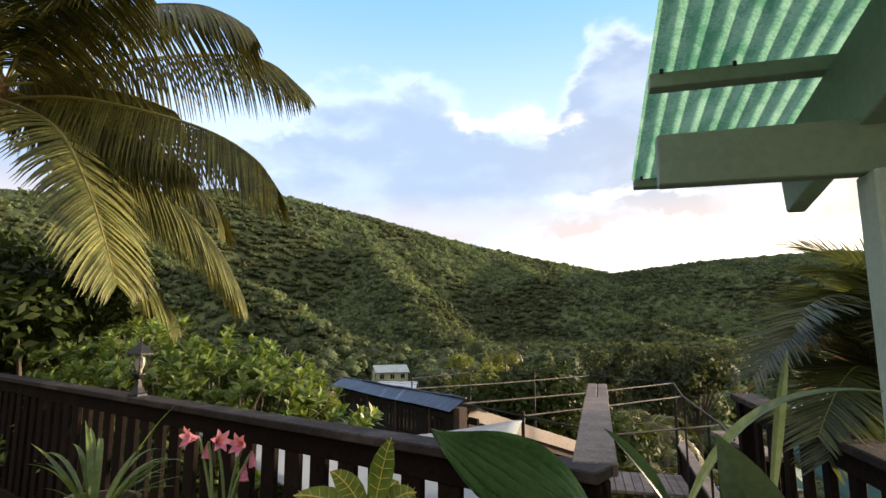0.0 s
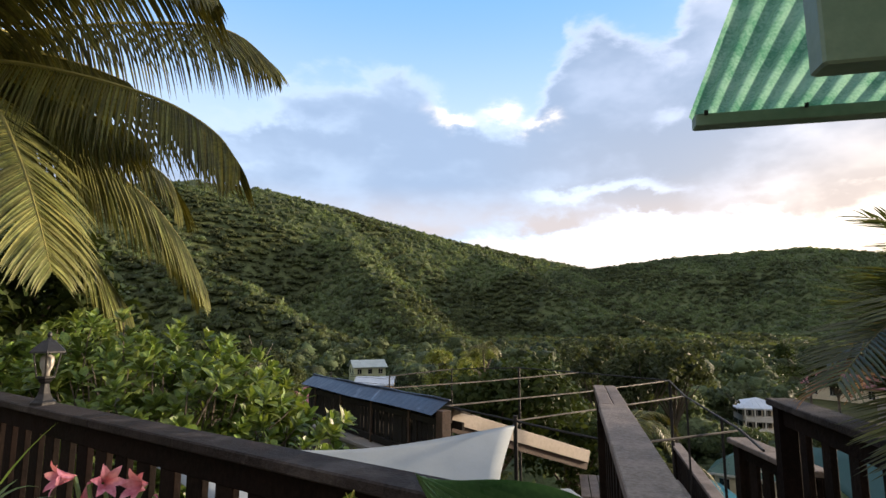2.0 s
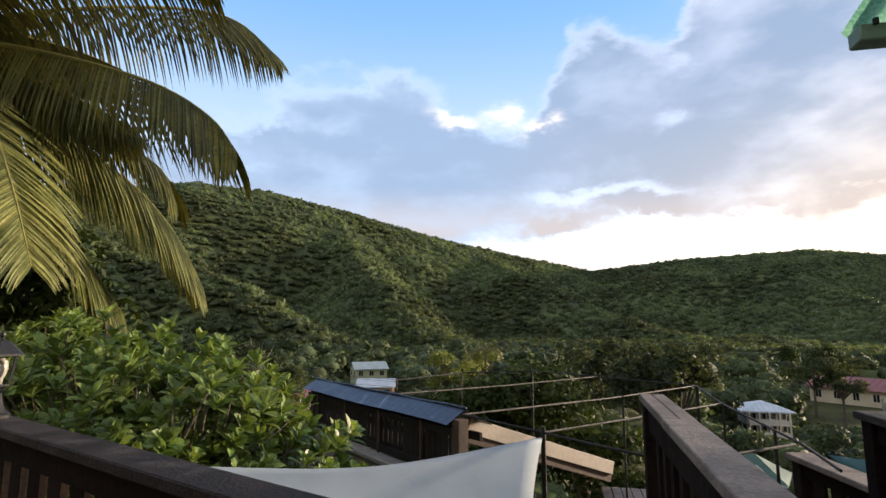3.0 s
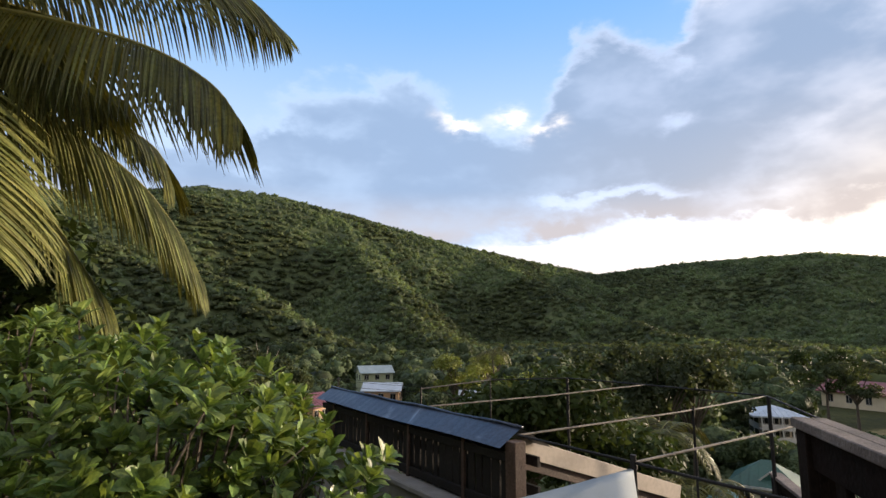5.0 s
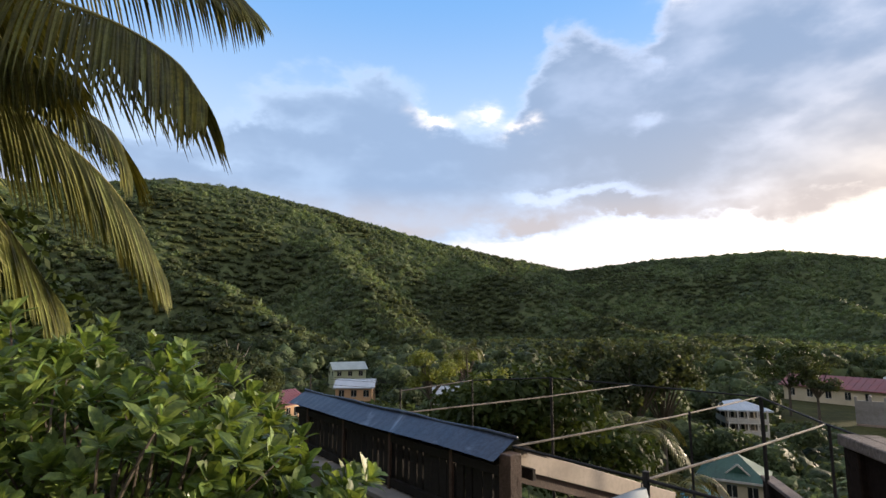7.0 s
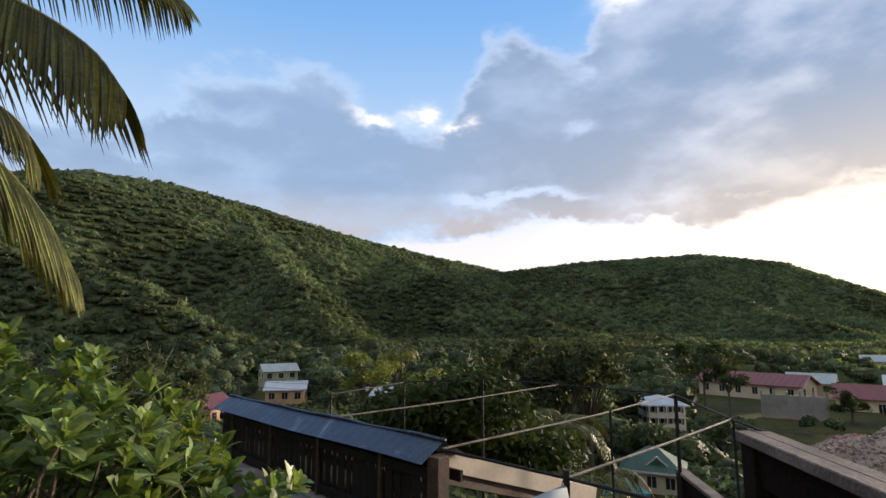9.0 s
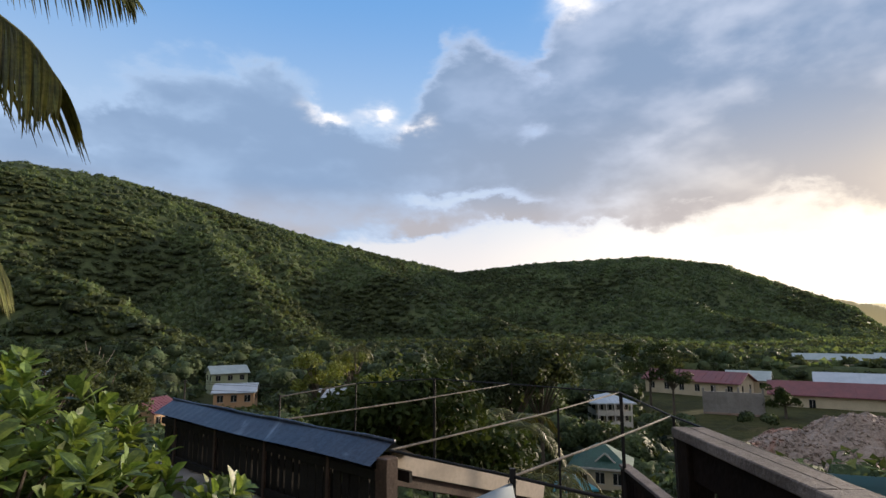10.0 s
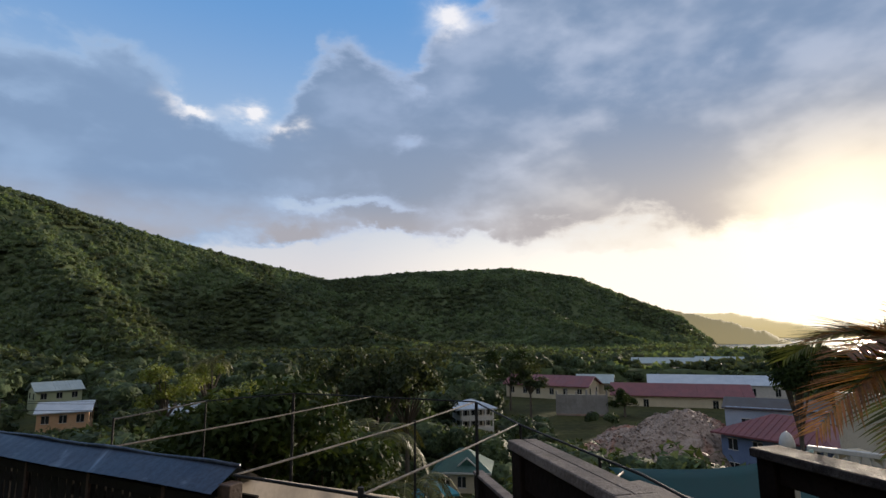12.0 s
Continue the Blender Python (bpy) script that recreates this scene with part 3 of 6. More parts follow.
# ---- houses of the valley ----
def house(az, r, turn, w, d, h, base, wall_mat, roof_mat, label, roof="gable", rise=2.0, over=0.6, storeys=1, bays=4, extra=""):
    """A house at azimuth az and distance r, its front turned to the viewer by turn degrees."""
    c = at_az(az, r, base)
    CLEAR.append((c.x, c.y, max(w, d) * 0.62 + 2.5))
    m = Matrix.Translation(c) @ Matrix.Rotation(radians(-az + turn), 4, "Z")
    ob = thing("house", label, "house", tuple(c), "houses of the valley")
    foot = float(land(c.x, c.y)) - base - 1.5
    part("wall", Geo().box((-w / 2, -d / 2, min(foot, -0.5)), (w / 2, d / 2, h), m, 0.05), wall_mat, ob)
    g = Geo()
    W, D = w / 2 + over, d / 2 + over
    if roof == "hip":
        k = max(0.0, W - D)
        pts = [(-W, -D, h), (W, -D, h), (W, D, h), (-W, D, h), (-k, 0, h + rise), (k, 0, h + rise)]
        pts += [(x, y, z - 0.22) for x, y, z in pts[:4]]
        g.add([m @ Vector(p) for p in pts], [(0, 1, 5, 4), (2, 3, 4, 5), (1, 2, 5), (3, 0, 4), (6, 7, 1, 0), (7, 8, 2, 1), (8, 9, 3, 2), (9, 6, 0, 3), (9, 8, 7, 6)])
    else:
        pts = [(-W, -D, h - 0.15), (-W, 0, h + rise), (-W, D, h - 0.15), (W, -D, h - 0.15), (W, 0, h + rise), (W, D, h - 0.15)]
        pts += [(x, y, z - 0.18) for x, y, z in pts]
        g.add([m @ Vector(p) for p in pts], [(0, 3, 4, 1), (1, 4, 5, 2), (6, 7, 10, 9), (7, 8, 11, 10), (0, 6, 9, 3), (2, 5, 11, 8), (0, 1, 7, 6), (1, 2, 8, 7), (3, 9, 10, 4), (4, 10, 11, 5)])
        for sx in (-w / 2 + 0.02, w / 2 - 0.12):
            gab = Geo().add([m @ Vector(p) for p in [(sx, -d / 2, h - 0.1), (sx + 0.1, -d / 2, h - 0.1), (sx, d / 2, h - 0.1), (sx + 0.1, d / 2, h - 0.1), (sx, 0, h + rise - 0.25), (sx + 0.1, 0, h + rise - 0.25)]],
                    [(0, 4, 2), (1, 3, 5), (0, 1, 5, 4), (2, 4, 5, 3), (0, 2, 3, 1)])
            part("gable_wall", gab, wall_mat, ob)
    top = part("roof", g, roof_mat, ob)
    # standing ribs of the roof sheets
    rib = Geo()
    step = max(0.8, w / 16)
    for q in range(int(2 * W / step)):
        x = -W + (q + 0.5) * step
        k = 0.0 if roof == "gable" else max(0.0, abs(x) - max(0.0, W - D)) / D
        if k < 0.92:
            rib.beam(m @ Vector((x, -D, h - (0.15 if roof == "gable" else 0) + 0.03)), m @ Vector((x, -D * k, h + rise * (1 - k) + 0.03)), 0.07, 0.06, 0)
    if rib.v:
        part("roof_seams", rib, roof_mat, top)["kind"] = "stuff"
    if extra == "dormer":
        gm = m @ Matrix.Translation((0.6, -D * 0.55, h + rise * 0.28))
        part("dormer_wall", Geo().add([gm @ Vector(p) for p in [(-0.9, -0.6, 0), (0.9, -0.6, 0), (0, -0.6, 0.75), (-0.9, 0.9, 0), (0.9, 0.9, 0), (0, 0.9, 0.75)]], [(0, 1, 2), (3, 5, 4), (0, 2, 5, 3), (1, 4, 5, 2), (0, 3, 4, 1)]), roof_mat, ob)
        for sx in (-1, 1):
            part("barge_board", Geo().beam(gm @ Vector((sx * 1.1, -0.68, -0.12)), gm @ Vector((0, -0.68, 0.84)), 0.08, 0.16, 0.01), white_paint, ob)
        part("gutter_board", Geo().box((-W, -D - 0.06, h - 0.24), (W, -D - 0.005, h - 0.02), m, 0.01), white_paint, ob)
    if extra == "veranda":
        dk = 1.6
        for s in range(storeys):
            z = h * s / storeys
            part("balcony_slab" if s else "veranda_slab", Geo().box((-w / 2 - 0.1, -d / 2 - dk, z - 0.2), (w / 2 + 0.1, -d / 2, z), m, 0.02), white_paint, ob)
            part("parapet", Geo().box((-w / 2 - 0.1, -d / 2 - dk, z + 0.02), (w / 2 + 0.1, -d / 2 - dk + 0.14, z + 0.62), m, 0.02), white_paint, ob)
        for q in range(bays + 1):
            x = -w / 2 + w * q / bays
            part("column", Geo().box((x - 0.11, -d / 2 - dk - 0.02, min(foot, -0.5)), (x + 0.11, -d / 2 - dk + 0.22, h), m, 0.03), white_paint, ob)
    hs = h / storeys
    for s in range(storeys):
        for q in range(bays):
            x, z = -w / 2 + w * (q + 0.5) / bays, s * hs + hs * 0.32
            ww, hh = (w / bays * 0.80, hs * 0.60) if extra == "veranda" else (min(1.2, w / bays * 0.5), hs * 0.45)
            win = part("window", Geo().box((x - ww / 2, -d / 2 - 0.05, z), (x + ww / 2, -d / 2 + 0.05, z + hh), m, 0), opening, ob)
            fr = Geo()
            for lo, hi in (((x - ww / 2 - 0.08, z - 0.08), (x + ww / 2 + 0.08, z)), ((x - ww / 2 - 0.08, z + hh), (x + ww / 2 + 0.08, z + hh + 0.08)), ((x - 0.03, z), (x + 0.03, z + hh))):
                fr.box((lo[0], -d / 2 - 0.1, lo[1]), (hi[0], -d / 2 - 0.055, hi[1]), m)
            part("frame", fr, white_paint, win)
        for q in range(2):
            y, z = -d / 2 + d * (q + 0.5) / 2, s * hs + hs * 0.32
            for sx in (-1, 1):
                k = 1.1 if extra == "veranda" else 0.45
                part("window", Geo().box((sx * w / 2 - 0.05, y - k, z), (sx * w / 2 + 0.05, y + k, z + hs * 0.45), m, 0), opening, ob)
    return ob


house(32.0, 105, 16, 5.7, 5.6, 3.7, -15.2, plaster, white_roof, "white two-storey house with pale hipped metal roof and verandas", "hip", 1.3, 1.1, 2, 4, "veranda")
house(-4.5, 130, -8, 8.2, 6.5, 3.1, -14.9, orange_wall, white_roof, "apricot bungalow with a pale metal gable roof and veranda rail", "gable", 1.5, 0.5, 1, 3)
house(-5.4, 168, 14, 9.5, 7.0, 3.0, -13.6, sage_wall, grey_roof, "sage green bungalow with grey-green metal roof", "gable", 1.8, 0.5, 1, 3)
house(-11.7, 112, 50, 6.5, 7.0, 3.4, -16.0, orange_wall, red_roof, "orange house with a faded red gable roof", "gable", 2.0, 0.6, 1, 3)
house(4.6, 118, 5, 5, 4, 2.4, -14.6, white_paint, white_roof, "small pale house half hidden in trees", "gable", 1.4, 0.4, 1, 3)
house(31.2, 68, -6, 5.6, 4.8, 2.6, -16.4, cream_wall, green_roof, "cream house with green metal hip roof and white barge boards", "hip", 2.1, 0.6, 1, 3, "dormer")
house(27.8, 62, 20, 4.0, 4.5, 1.6, -16.4, cream_wall, teal_roof, "low annex with a teal metal roof", "hip", 1.2, 0.4, 1, 2)
house(40.2, 165, -22, 24, 11, 3.8, -16.2, cream_wall, red_roof, "long yellow building with faded red roof", "gable", 2.3, 0.8, 1, 6)
house(44.4, 172, -5, 10, 9, 3.2, -15.5, cream_wall, grey_roof, "yellowish house with blue-grey roof behind a block wall", "gable", 2.0, 0.5, 1, 3)
house(51.9, 152, 4, 31, 9, 4.6, -18.0, cream_wall, red_roof, "long cream warehouse with a faded red roof", "gable", 2.5, 0.7, 1, 2)
house(55.0, 172, 6, 34, 12, 4.2, -16.2, white_paint, white_roof, "long shed with a pale metal roof behind the warehouse", "gable", 2.0, 0.4, 1, 6)
house(60.6, 84, -28, 13, 9, 6.0, -17.3, blue_wall, red_roof, "blue-grey two-storey house with a dark red roof", "hip", 2.4, 0.9, 2, 4)
house(60.6, 104, 0, 17, 10, 7.6, -17.5, pale_blue_wall, dark_roof, "pale blue gabled hall with dark roof edge", "gable", 1.0, 0.4, 1, 3)
house(50.8, 262, 4, 26, 12, 4, -15.0, plaster, grey_roof, "far low buildings with grey roofs", "gable", 2.0, 0.4, 1, 6)
house(55.6, 290, -3, 20, 10, 4, -15.5, plaster, grey_roof, "far low grey-roofed building", "gable", 2.0, 0.4, 1, 5)
house(-20.0, 215, 10, 9, 6, 3, float(at_az(-20, 215).z) + 0.5, white_paint, grey_roof, "pale house high among hillside trees", "gable", 1.2, 0.4, 1, 3)


def block_wall():
    a, b = at_az(40.6, 128, -16.6), at_az(45.4, 128, -16.6)
    ob = thing("block_wall", "unpainted grey concrete block retaining wall on a stone footing", "wall", tuple(a))
    u = (b - a).normalized()
    m = Matrix.Translation(a) @ Matrix.Rotation(math.atan2(u.y, u.x), 4, "Z")
    L = (b - a).length
    part("footing", Geo().box((-0.2, -0.35, -3), (L + 0.2, 0.35, 0.8), m, 0.05), rubble_mat, ob)
    part("panel", Geo().box((0, -0.2, 0.8), (L, 0.2, 4.9), m, 0.03), concrete, ob)
    for k in range(6):
        x = L * k / 5
        part("pillar", Geo().box((x - 0.2, -0.3, 0.8), (x + 0.2, 0.25, 5.6 + 0.3 * (k % 2)), m, 0.02), concrete, ob)
    CLEAR.append((*((a + b) / 2).xy, 9))


block_wall()


def rubble_heap():
    c = at_az(51.4, 91, -17.0)
    g = Geo()

    def f(u, v):
        a, s = u * 2 * math.pi, v
        x, y = math.cos(a) * s * 18.5, math.sin(a) * s * 11.5
        k = (1 - s * s) ** 0.6 if s < 1 else 0
        z = 7.6 * k * (0.75 + 0.5 * noise.noise((x * 0.13, y * 0.13, 2.0))) + 0.5 * noise.noise((x * 0.6, y * 0.6, 5.0)) + 0.25 * noise.noise((x * 1.7, y * 1.7, 1.0)) - 0.7 * s * s
        return c + Vector((x, y, z))
    g.grid(f, 90, 34)
    ob = thing("rubble_heap", "heap of broken concrete rubble and red earth", "rubble", tuple(c))
    part("mound", g, rubble_mat, ob)
    r = random.Random(4)
    lumps = Geo()
    for k in range(2600):
        a, s = r.uniform(0, 2 * math.pi) / (2 * math.pi), math.sqrt(r.random()) * 0.95
        p = f(a, s)
        q = r.uniform(0.05, 0.24) * (2.0 if k % 40 == 0 else 1.0)
        m = Matrix.Translation(p) @ Euler((r.uniform(-1, 1), r.uniform(-1, 1), r.uniform(0, 6))).to_matrix().to_4x4()
        lumps.box((-q, -q * r.uniform(0.4, 1), -q * 0.4), (q, q * r.uniform(0.4, 1), q * 0.4), m)
    o = part("debris", lumps, rubble_mat, ob)
    o["kind"] = "stuff"
    CLEAR.append((c.x, c.y, 16))


rubble_heap()


# ---- woods ----
DOME = [(math.cos(k * math.pi / 4) * q, math.sin(k * math.pi / 4) * q, h) for q, h in ((0.86, -0.5), (1.0, 0.06), (0.66, 0.72)) for k in range(8)] + [(0, 0, 1.0)]
DOME_FACES = [(i * 8 + k, i * 8 + (k + 1) % 8, (i + 1) * 8 + (k + 1) % 8) for i in range(2) for k in range(8)] + [(i * 8 + k, (i + 1) * 8 + (k + 1) % 8, (i + 1) * 8 + k) for i in range(2) for k in range(8)] + [(16 + k, 16 + (k + 1) % 8, 24) for k in range(8)]


def crowns(c, rad, flat, lobes, leaves, leaf, seed):
    """Tree crowns: uneven domes, several to a tree, ruffled with leaf sprays. Gives (verts, triangles)."""
    r = np.random.default_rng(seed)
    n = len(c)
    cs, rs, fl = [c], [rad], [flat]
    for k in range(lobes - 1):
        a = r.uniform(0, 6.283, n)
        o = rad * r.uniform(0.45, 0.85, n)
        cs.append(c + np.stack([o * np.cos(a), o * np.sin(a), rad * flat * r.uniform(-0.45, 0.25, n)], axis=1))
        rs.append(rad * r.uniform(0.38, 0.66, n))
        fl.append(flat * r.uniform(0.9, 1.3, n))
    c, rad, flat = np.concatenate(cs), np.concatenate(rs), np.concatenate(fl)
    m = len(c)
    q = np.array(DOME)
    turn = r.uniform(0, 6.283, m)[:, None]
    jog = 0.84 + r.normal(size=(m, len(q))) * 0.12
    x = (q[:, 0] * np.cos(turn) - q[:, 1] * np.sin(turn)) * jog * rad[:, None]
    y = (q[:, 0] * np.sin(turn) + q[:, 1] * np.cos(turn)) * jog * rad[:, None]
    z = q[:, 2] * jog * (rad * flat)[:, None]
    v = (np.stack([x, y, z], axis=-1) + c[:, None, :]).reshape(-1, 3)
    f = (np.array(DOME_FACES)[None] + (np.arange(m) * len(q))[:, None, None]).reshape(-1, 3)
    # leaf sprays that stand off the domes
    k = np.repeat(np.arange(m), leaves)
    d = r.normal(size=(len(k), 3))
    d[:, 2] = np.abs(d[:, 2]) * 0.9 - 0.25
    d /= np.linalg.norm(d, axis=1)[:, None]
    p = c[k] + d * rad[k][:, None] * r.uniform(0.80, 1.14, len(k))[:, None] * np.stack([np.ones(len(k)), np.ones(len(k)), flat[k]], axis=1)
    nrm = d * 0.8 + r.normal(size=d.shape) * 0.45
    nrm /= np.linalg.norm(nrm, axis=1)[:, None]
    t = np.cross(nrm, r.normal(size=d.shape))
    t /= np.linalg.norm(t, axis=1)[:, None]
    b = np.cross(nrm, t)
    s = (leaf * np.sqrt(rad[k]) * r.uniform(0.6, 1.4, len(k)))[:, None]
    w = np.stack([p - t * s - b * s * 0.4, p + t * s * 0.9 - b * s * 0.5, p + b * s * 1.1 + nrm * s * 0.2], axis=1).reshape(-1, 3)
    return np.concatenate([v, w]), np.concatenate([f, np.arange(len(w)).reshape(-1, 3) + len(v)])


def scatter(cell, r0, r1, a0, a1, seed):
    """Even but irregular places between two distances and two azimuths."""
    r = np.random.default_rng(seed)
    k = np.arange(-r1, r1, cell)
    x, y = (g.ravel() for g in np.meshgrid(k, k))
    x, y = x + r.uniform(-0.46, 0.46, len(x)) * cell, y + r.uniform(-0.46, 0.46, len(x)) * cell
    d, a = np.hypot(x, y), np.degrees(np.arctan2(x, y))
    keep = (d > r0) & (d < r1) & (a > a0) & (a < a1)
    return x[keep], y[keep], d[keep], a[keep], r


def forest():
    """Canopy of the hills, in two kinds: rounded crowns, and broad flat-topped ones that stand higher."""
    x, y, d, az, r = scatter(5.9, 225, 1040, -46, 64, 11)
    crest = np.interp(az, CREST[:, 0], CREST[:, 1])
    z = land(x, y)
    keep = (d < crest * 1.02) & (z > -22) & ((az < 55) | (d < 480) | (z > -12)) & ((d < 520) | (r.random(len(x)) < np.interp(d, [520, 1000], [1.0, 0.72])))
    keep &= (z > -13) | (r.random(len(x)) < 0.75)
    for cx, cy, cr in CLEAR:
        keep &= (x - cx) ** 2 + (y - cy) ** 2 > (cr + 4) ** 2
    x, y, z, d, az, crest = (q[keep] for q in (x, y, z, d, az, crest))
    n = len(x)
    rad = r.uniform(1.9, 3.9, n) * np.clip(0.85 + d / 2600, 0.9, 1.2)
    broad = value_noise(x / 70, y / 70, 71) + r.uniform(-0.2, 0.2, n) > np.interp(z, [-10, 60, 110], [0.42, 0.55, 0.80]) + np.interp(az, [5, 40], [0.0, 0.35])
    rad = np.where(broad, rad * 1.25, rad)
    flat = np.where(broad, r.uniform(0.36, 0.56, n), r.uniform(0.70, 1.05, n))
    tall = np.where(broad, r.uniform(3.4, 5.8, n), r.uniform(2.2, 4.8, n)) * np.clip((crest - d) / 60 + 0.45, 0.45, 1)
    tall += np.where((r.random(n) < 0.06) & (d > crest * 0.97), r.uniform(0.6, 2.2, n), 0)
    c = np.stack([x, y, z + tall], axis=1)
    # lower trees that close the gaps on the near slopes
    x, y, d, az, r = scatter(5.2, 225, 440, -46, 45, 12)
    z = land(x, y)
    keep = z > -15
    for cx, cy, cr in CLEAR:
        keep &= (x - cx) ** 2 + (y - cy) ** 2 > (cr + 4) ** 2
    x, y, z = x[keep], y[keep], z[keep]
    n = len(x)
    c = np.concatenate([c, np.stack([x, y, z + r.uniform(1.6, 4.4, n)], axis=1)])
    rad, flat = np.concatenate([rad, r.uniform(1.5, 2.9, n)]), np.concatenate([flat, r.uniform(0.7, 1.1, n)])
    return c, rad, flat, np.concatenate([broad, r.random(n) < 0.12])


def canopy():
    """The closed roof of leaves under the tree tops; shade between crowns is in its colour."""
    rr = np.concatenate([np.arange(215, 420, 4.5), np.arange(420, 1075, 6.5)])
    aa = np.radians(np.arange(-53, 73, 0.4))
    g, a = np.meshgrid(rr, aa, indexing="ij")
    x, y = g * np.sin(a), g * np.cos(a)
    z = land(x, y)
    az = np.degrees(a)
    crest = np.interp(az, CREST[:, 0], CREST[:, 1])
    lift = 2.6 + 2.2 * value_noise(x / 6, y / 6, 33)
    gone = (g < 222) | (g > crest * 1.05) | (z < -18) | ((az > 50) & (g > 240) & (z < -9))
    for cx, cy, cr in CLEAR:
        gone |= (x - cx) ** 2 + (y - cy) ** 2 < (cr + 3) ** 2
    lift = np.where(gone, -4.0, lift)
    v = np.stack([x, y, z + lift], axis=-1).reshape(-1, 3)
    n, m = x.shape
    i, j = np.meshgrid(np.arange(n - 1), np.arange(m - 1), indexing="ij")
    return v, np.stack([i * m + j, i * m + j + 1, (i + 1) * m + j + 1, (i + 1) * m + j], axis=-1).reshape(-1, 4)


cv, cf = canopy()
tagged(new("forest_understorey", fast_mesh("forest_understorey", cv, cf, under_leaf)), "leafy understorey beneath the hill forest, darkened as shade between the crowns", "forest", kind="stuff")
c, rad, flat, broad = forest()
v, f = crowns(c[~broad], rad[~broad], flat[~broad], 1, 20, 0.68, 3)
tagged(new("hill_forest", fast_mesh("hill_forest", v, f, forest_leaf)), "dense green tropical forest canopy covering the hills", "forest", kind="stuff")
v, f = crowns(c[broad], rad[broad], flat[broad], 2, 15, 0.68, 4)
tagged(new("slope_trees", fast_mesh("slope_trees", v, f, tree_leaf)), "taller dark flat-topped trees rising above the hill forest", "trees", kind="stuff")


def bare_stems():
    """Pale stems of the flat-topped trees that show where the canopy opens."""
    r = np.random.default_rng(77)
    g = Geo()
    pick = np.flatnonzero(broad & (np.hypot(c[:, 0], c[:, 1]) < 520))
    for k in r.choice(pick, min(420, len(pick)), replace=False):
        p = Vector(c[k])
        q = p + Vector((r.uniform(-1.2, 1.2), r.uniform(-1.2, 1.2), -9.5))
        g.tube([q, (p + q) / 2, p], [0.34, 0.28, 0.2], 4, False)
        for j in range(2):
            g.tube([(p + q) / 2, p + Vector((r.uniform(-3.5, 3.5), r.uniform(-3.5, 3.5), 0.2))], [0.2, 0.08], 3, False)
    tagged(new("forest_stems", mesh_of("forest_stems", g, bark)), "pale thin trunks and forks of the slope trees", "tree trunks", kind="stuff")


bare_stems()


def valley_woods(cell, r0, r1, seed, lobes, leaves, leaf):
    x, y, d, az, r = scatter(cell, r0, r1, -50, 74, seed)
    z = land(x, y)
    open_field = (az > 34) & (az < 60) & (d > 58) & (d < 215)
    keep = (~open_field) | (r.random(len(x)) < 0.10)
    rad = r.uniform(1.7, 4.3, len(x)) * np.where(open_field, 0.6, 1.0)
    tall = rad * r.uniform(0.7, 1.9, len(x))
    for cx, cy, cr in CLEAR:
        hd, ha = math.hypot(cx, cy), math.degrees(math.atan2(cx, cy))
        keep &= (x - cx) ** 2 + (y - cy) ** 2 > (cr + rad * 0.6) ** 2
        # trees before a house stay below the line of sight to its walls
        room = 1.5 + (float(land(cx, cy)) + 0.7 - 1.5) * d / hd - z
        before = (np.abs(az - ha) < math.degrees(cr / hd) * 1.1) & (d < hd)
        size = np.where(before, np.clip(room / np.maximum(tall + rad * 0.8, 0.1), 0, 1), 1.0)
        rad, tall = rad * size, tall * size
    keep &= (rad > 0.7) & (z + tall + rad < 1.5 + np.interp(az, [-50, -12, 30, 74], [0.5, -1.0, -1.6, -2.5]) / 57.3 * d + 1.0)
    x, y, z, rad, tall = (q[keep] for q in (x, y, z, rad, tall))
    return crowns(np.stack([x, y, z + tall], axis=1), rad, r.uniform(0.65, 1.05, len(x)), lobes, leaves, leaf, seed + 1)


v, f = valley_woods(5.6, 38, 118, 21, 5, 150, 0.20)
tagged(new("valley_woods", fast_mesh("valley_woods", v, f, valley_leaf)), "mixed green broadleaf trees filling the valley", "trees", kind="stuff")
v, f = valley_woods(6.4, 118, 330, 25, 3, 36, 0.36)
tagged(new("far_valley_woods", fast_mesh("far_valley_woods", v, f, valley_leaf)), "green broadleaf trees at the foot of the hills", "trees", kind="stuff")


def field_shrubs():
    """Low scrub over the open lots of the valley."""
    r = np.random.default_rng(41)
    n = 6800
    az = r.uniform(-14, 66, n)
    dist = 26 + 175 * r.random(n) ** 0.75
    x, y = dist * np.sin(np.radians(az)), dist * np.cos(np.radians(az))
    keep = np.ones(n, bool)
    for cx, cy, cr in CLEAR:
        hd, ha = math.hypot(cx, cy), math.degrees(math.atan2(cx, cy))
        keep &= (x - cx) ** 2 + (y - cy) ** 2 > (cr * 0.8) ** 2
        keep &= ~((np.abs(az - ha) < math.degrees(cr / hd) * 0.9) & (dist < hd) & (dist > hd * 0.72))
    x, y = x[keep], y[keep]
    rad = r.uniform(0.6, 1.9, len(x)) * np.where(r.random(len(x)) < 0.06, 1.6, 1.0)
    return crowns(np.stack([x, y, land(x, y) + rad * 0.3], axis=1), rad, r.uniform(0.5, 0.9, len(x)), 1, 18, 0.26, 6)


v, f = field_shrubs()
tagged(new("valley_scrub", fast_mesh("valley_scrub", v, f, valley_leaf)), "low green scrub over the open valley lots", "shrubs", kind="stuff")

# ---- terrace ----
PHI = radians(-14.5)                       # the terrace stands turned against the view
TU, TV = Vector((math.cos(PHI), math.sin(PHI), 0)), Vector((-math.sin(PHI), math.cos(PHI), 0))
RAIL_A, RAIL_B = Vector((0.48, 1.68, 0)), Vector((-6.4, 6.92, 0))     # middle of the front rail's cap
CAP = 1.10


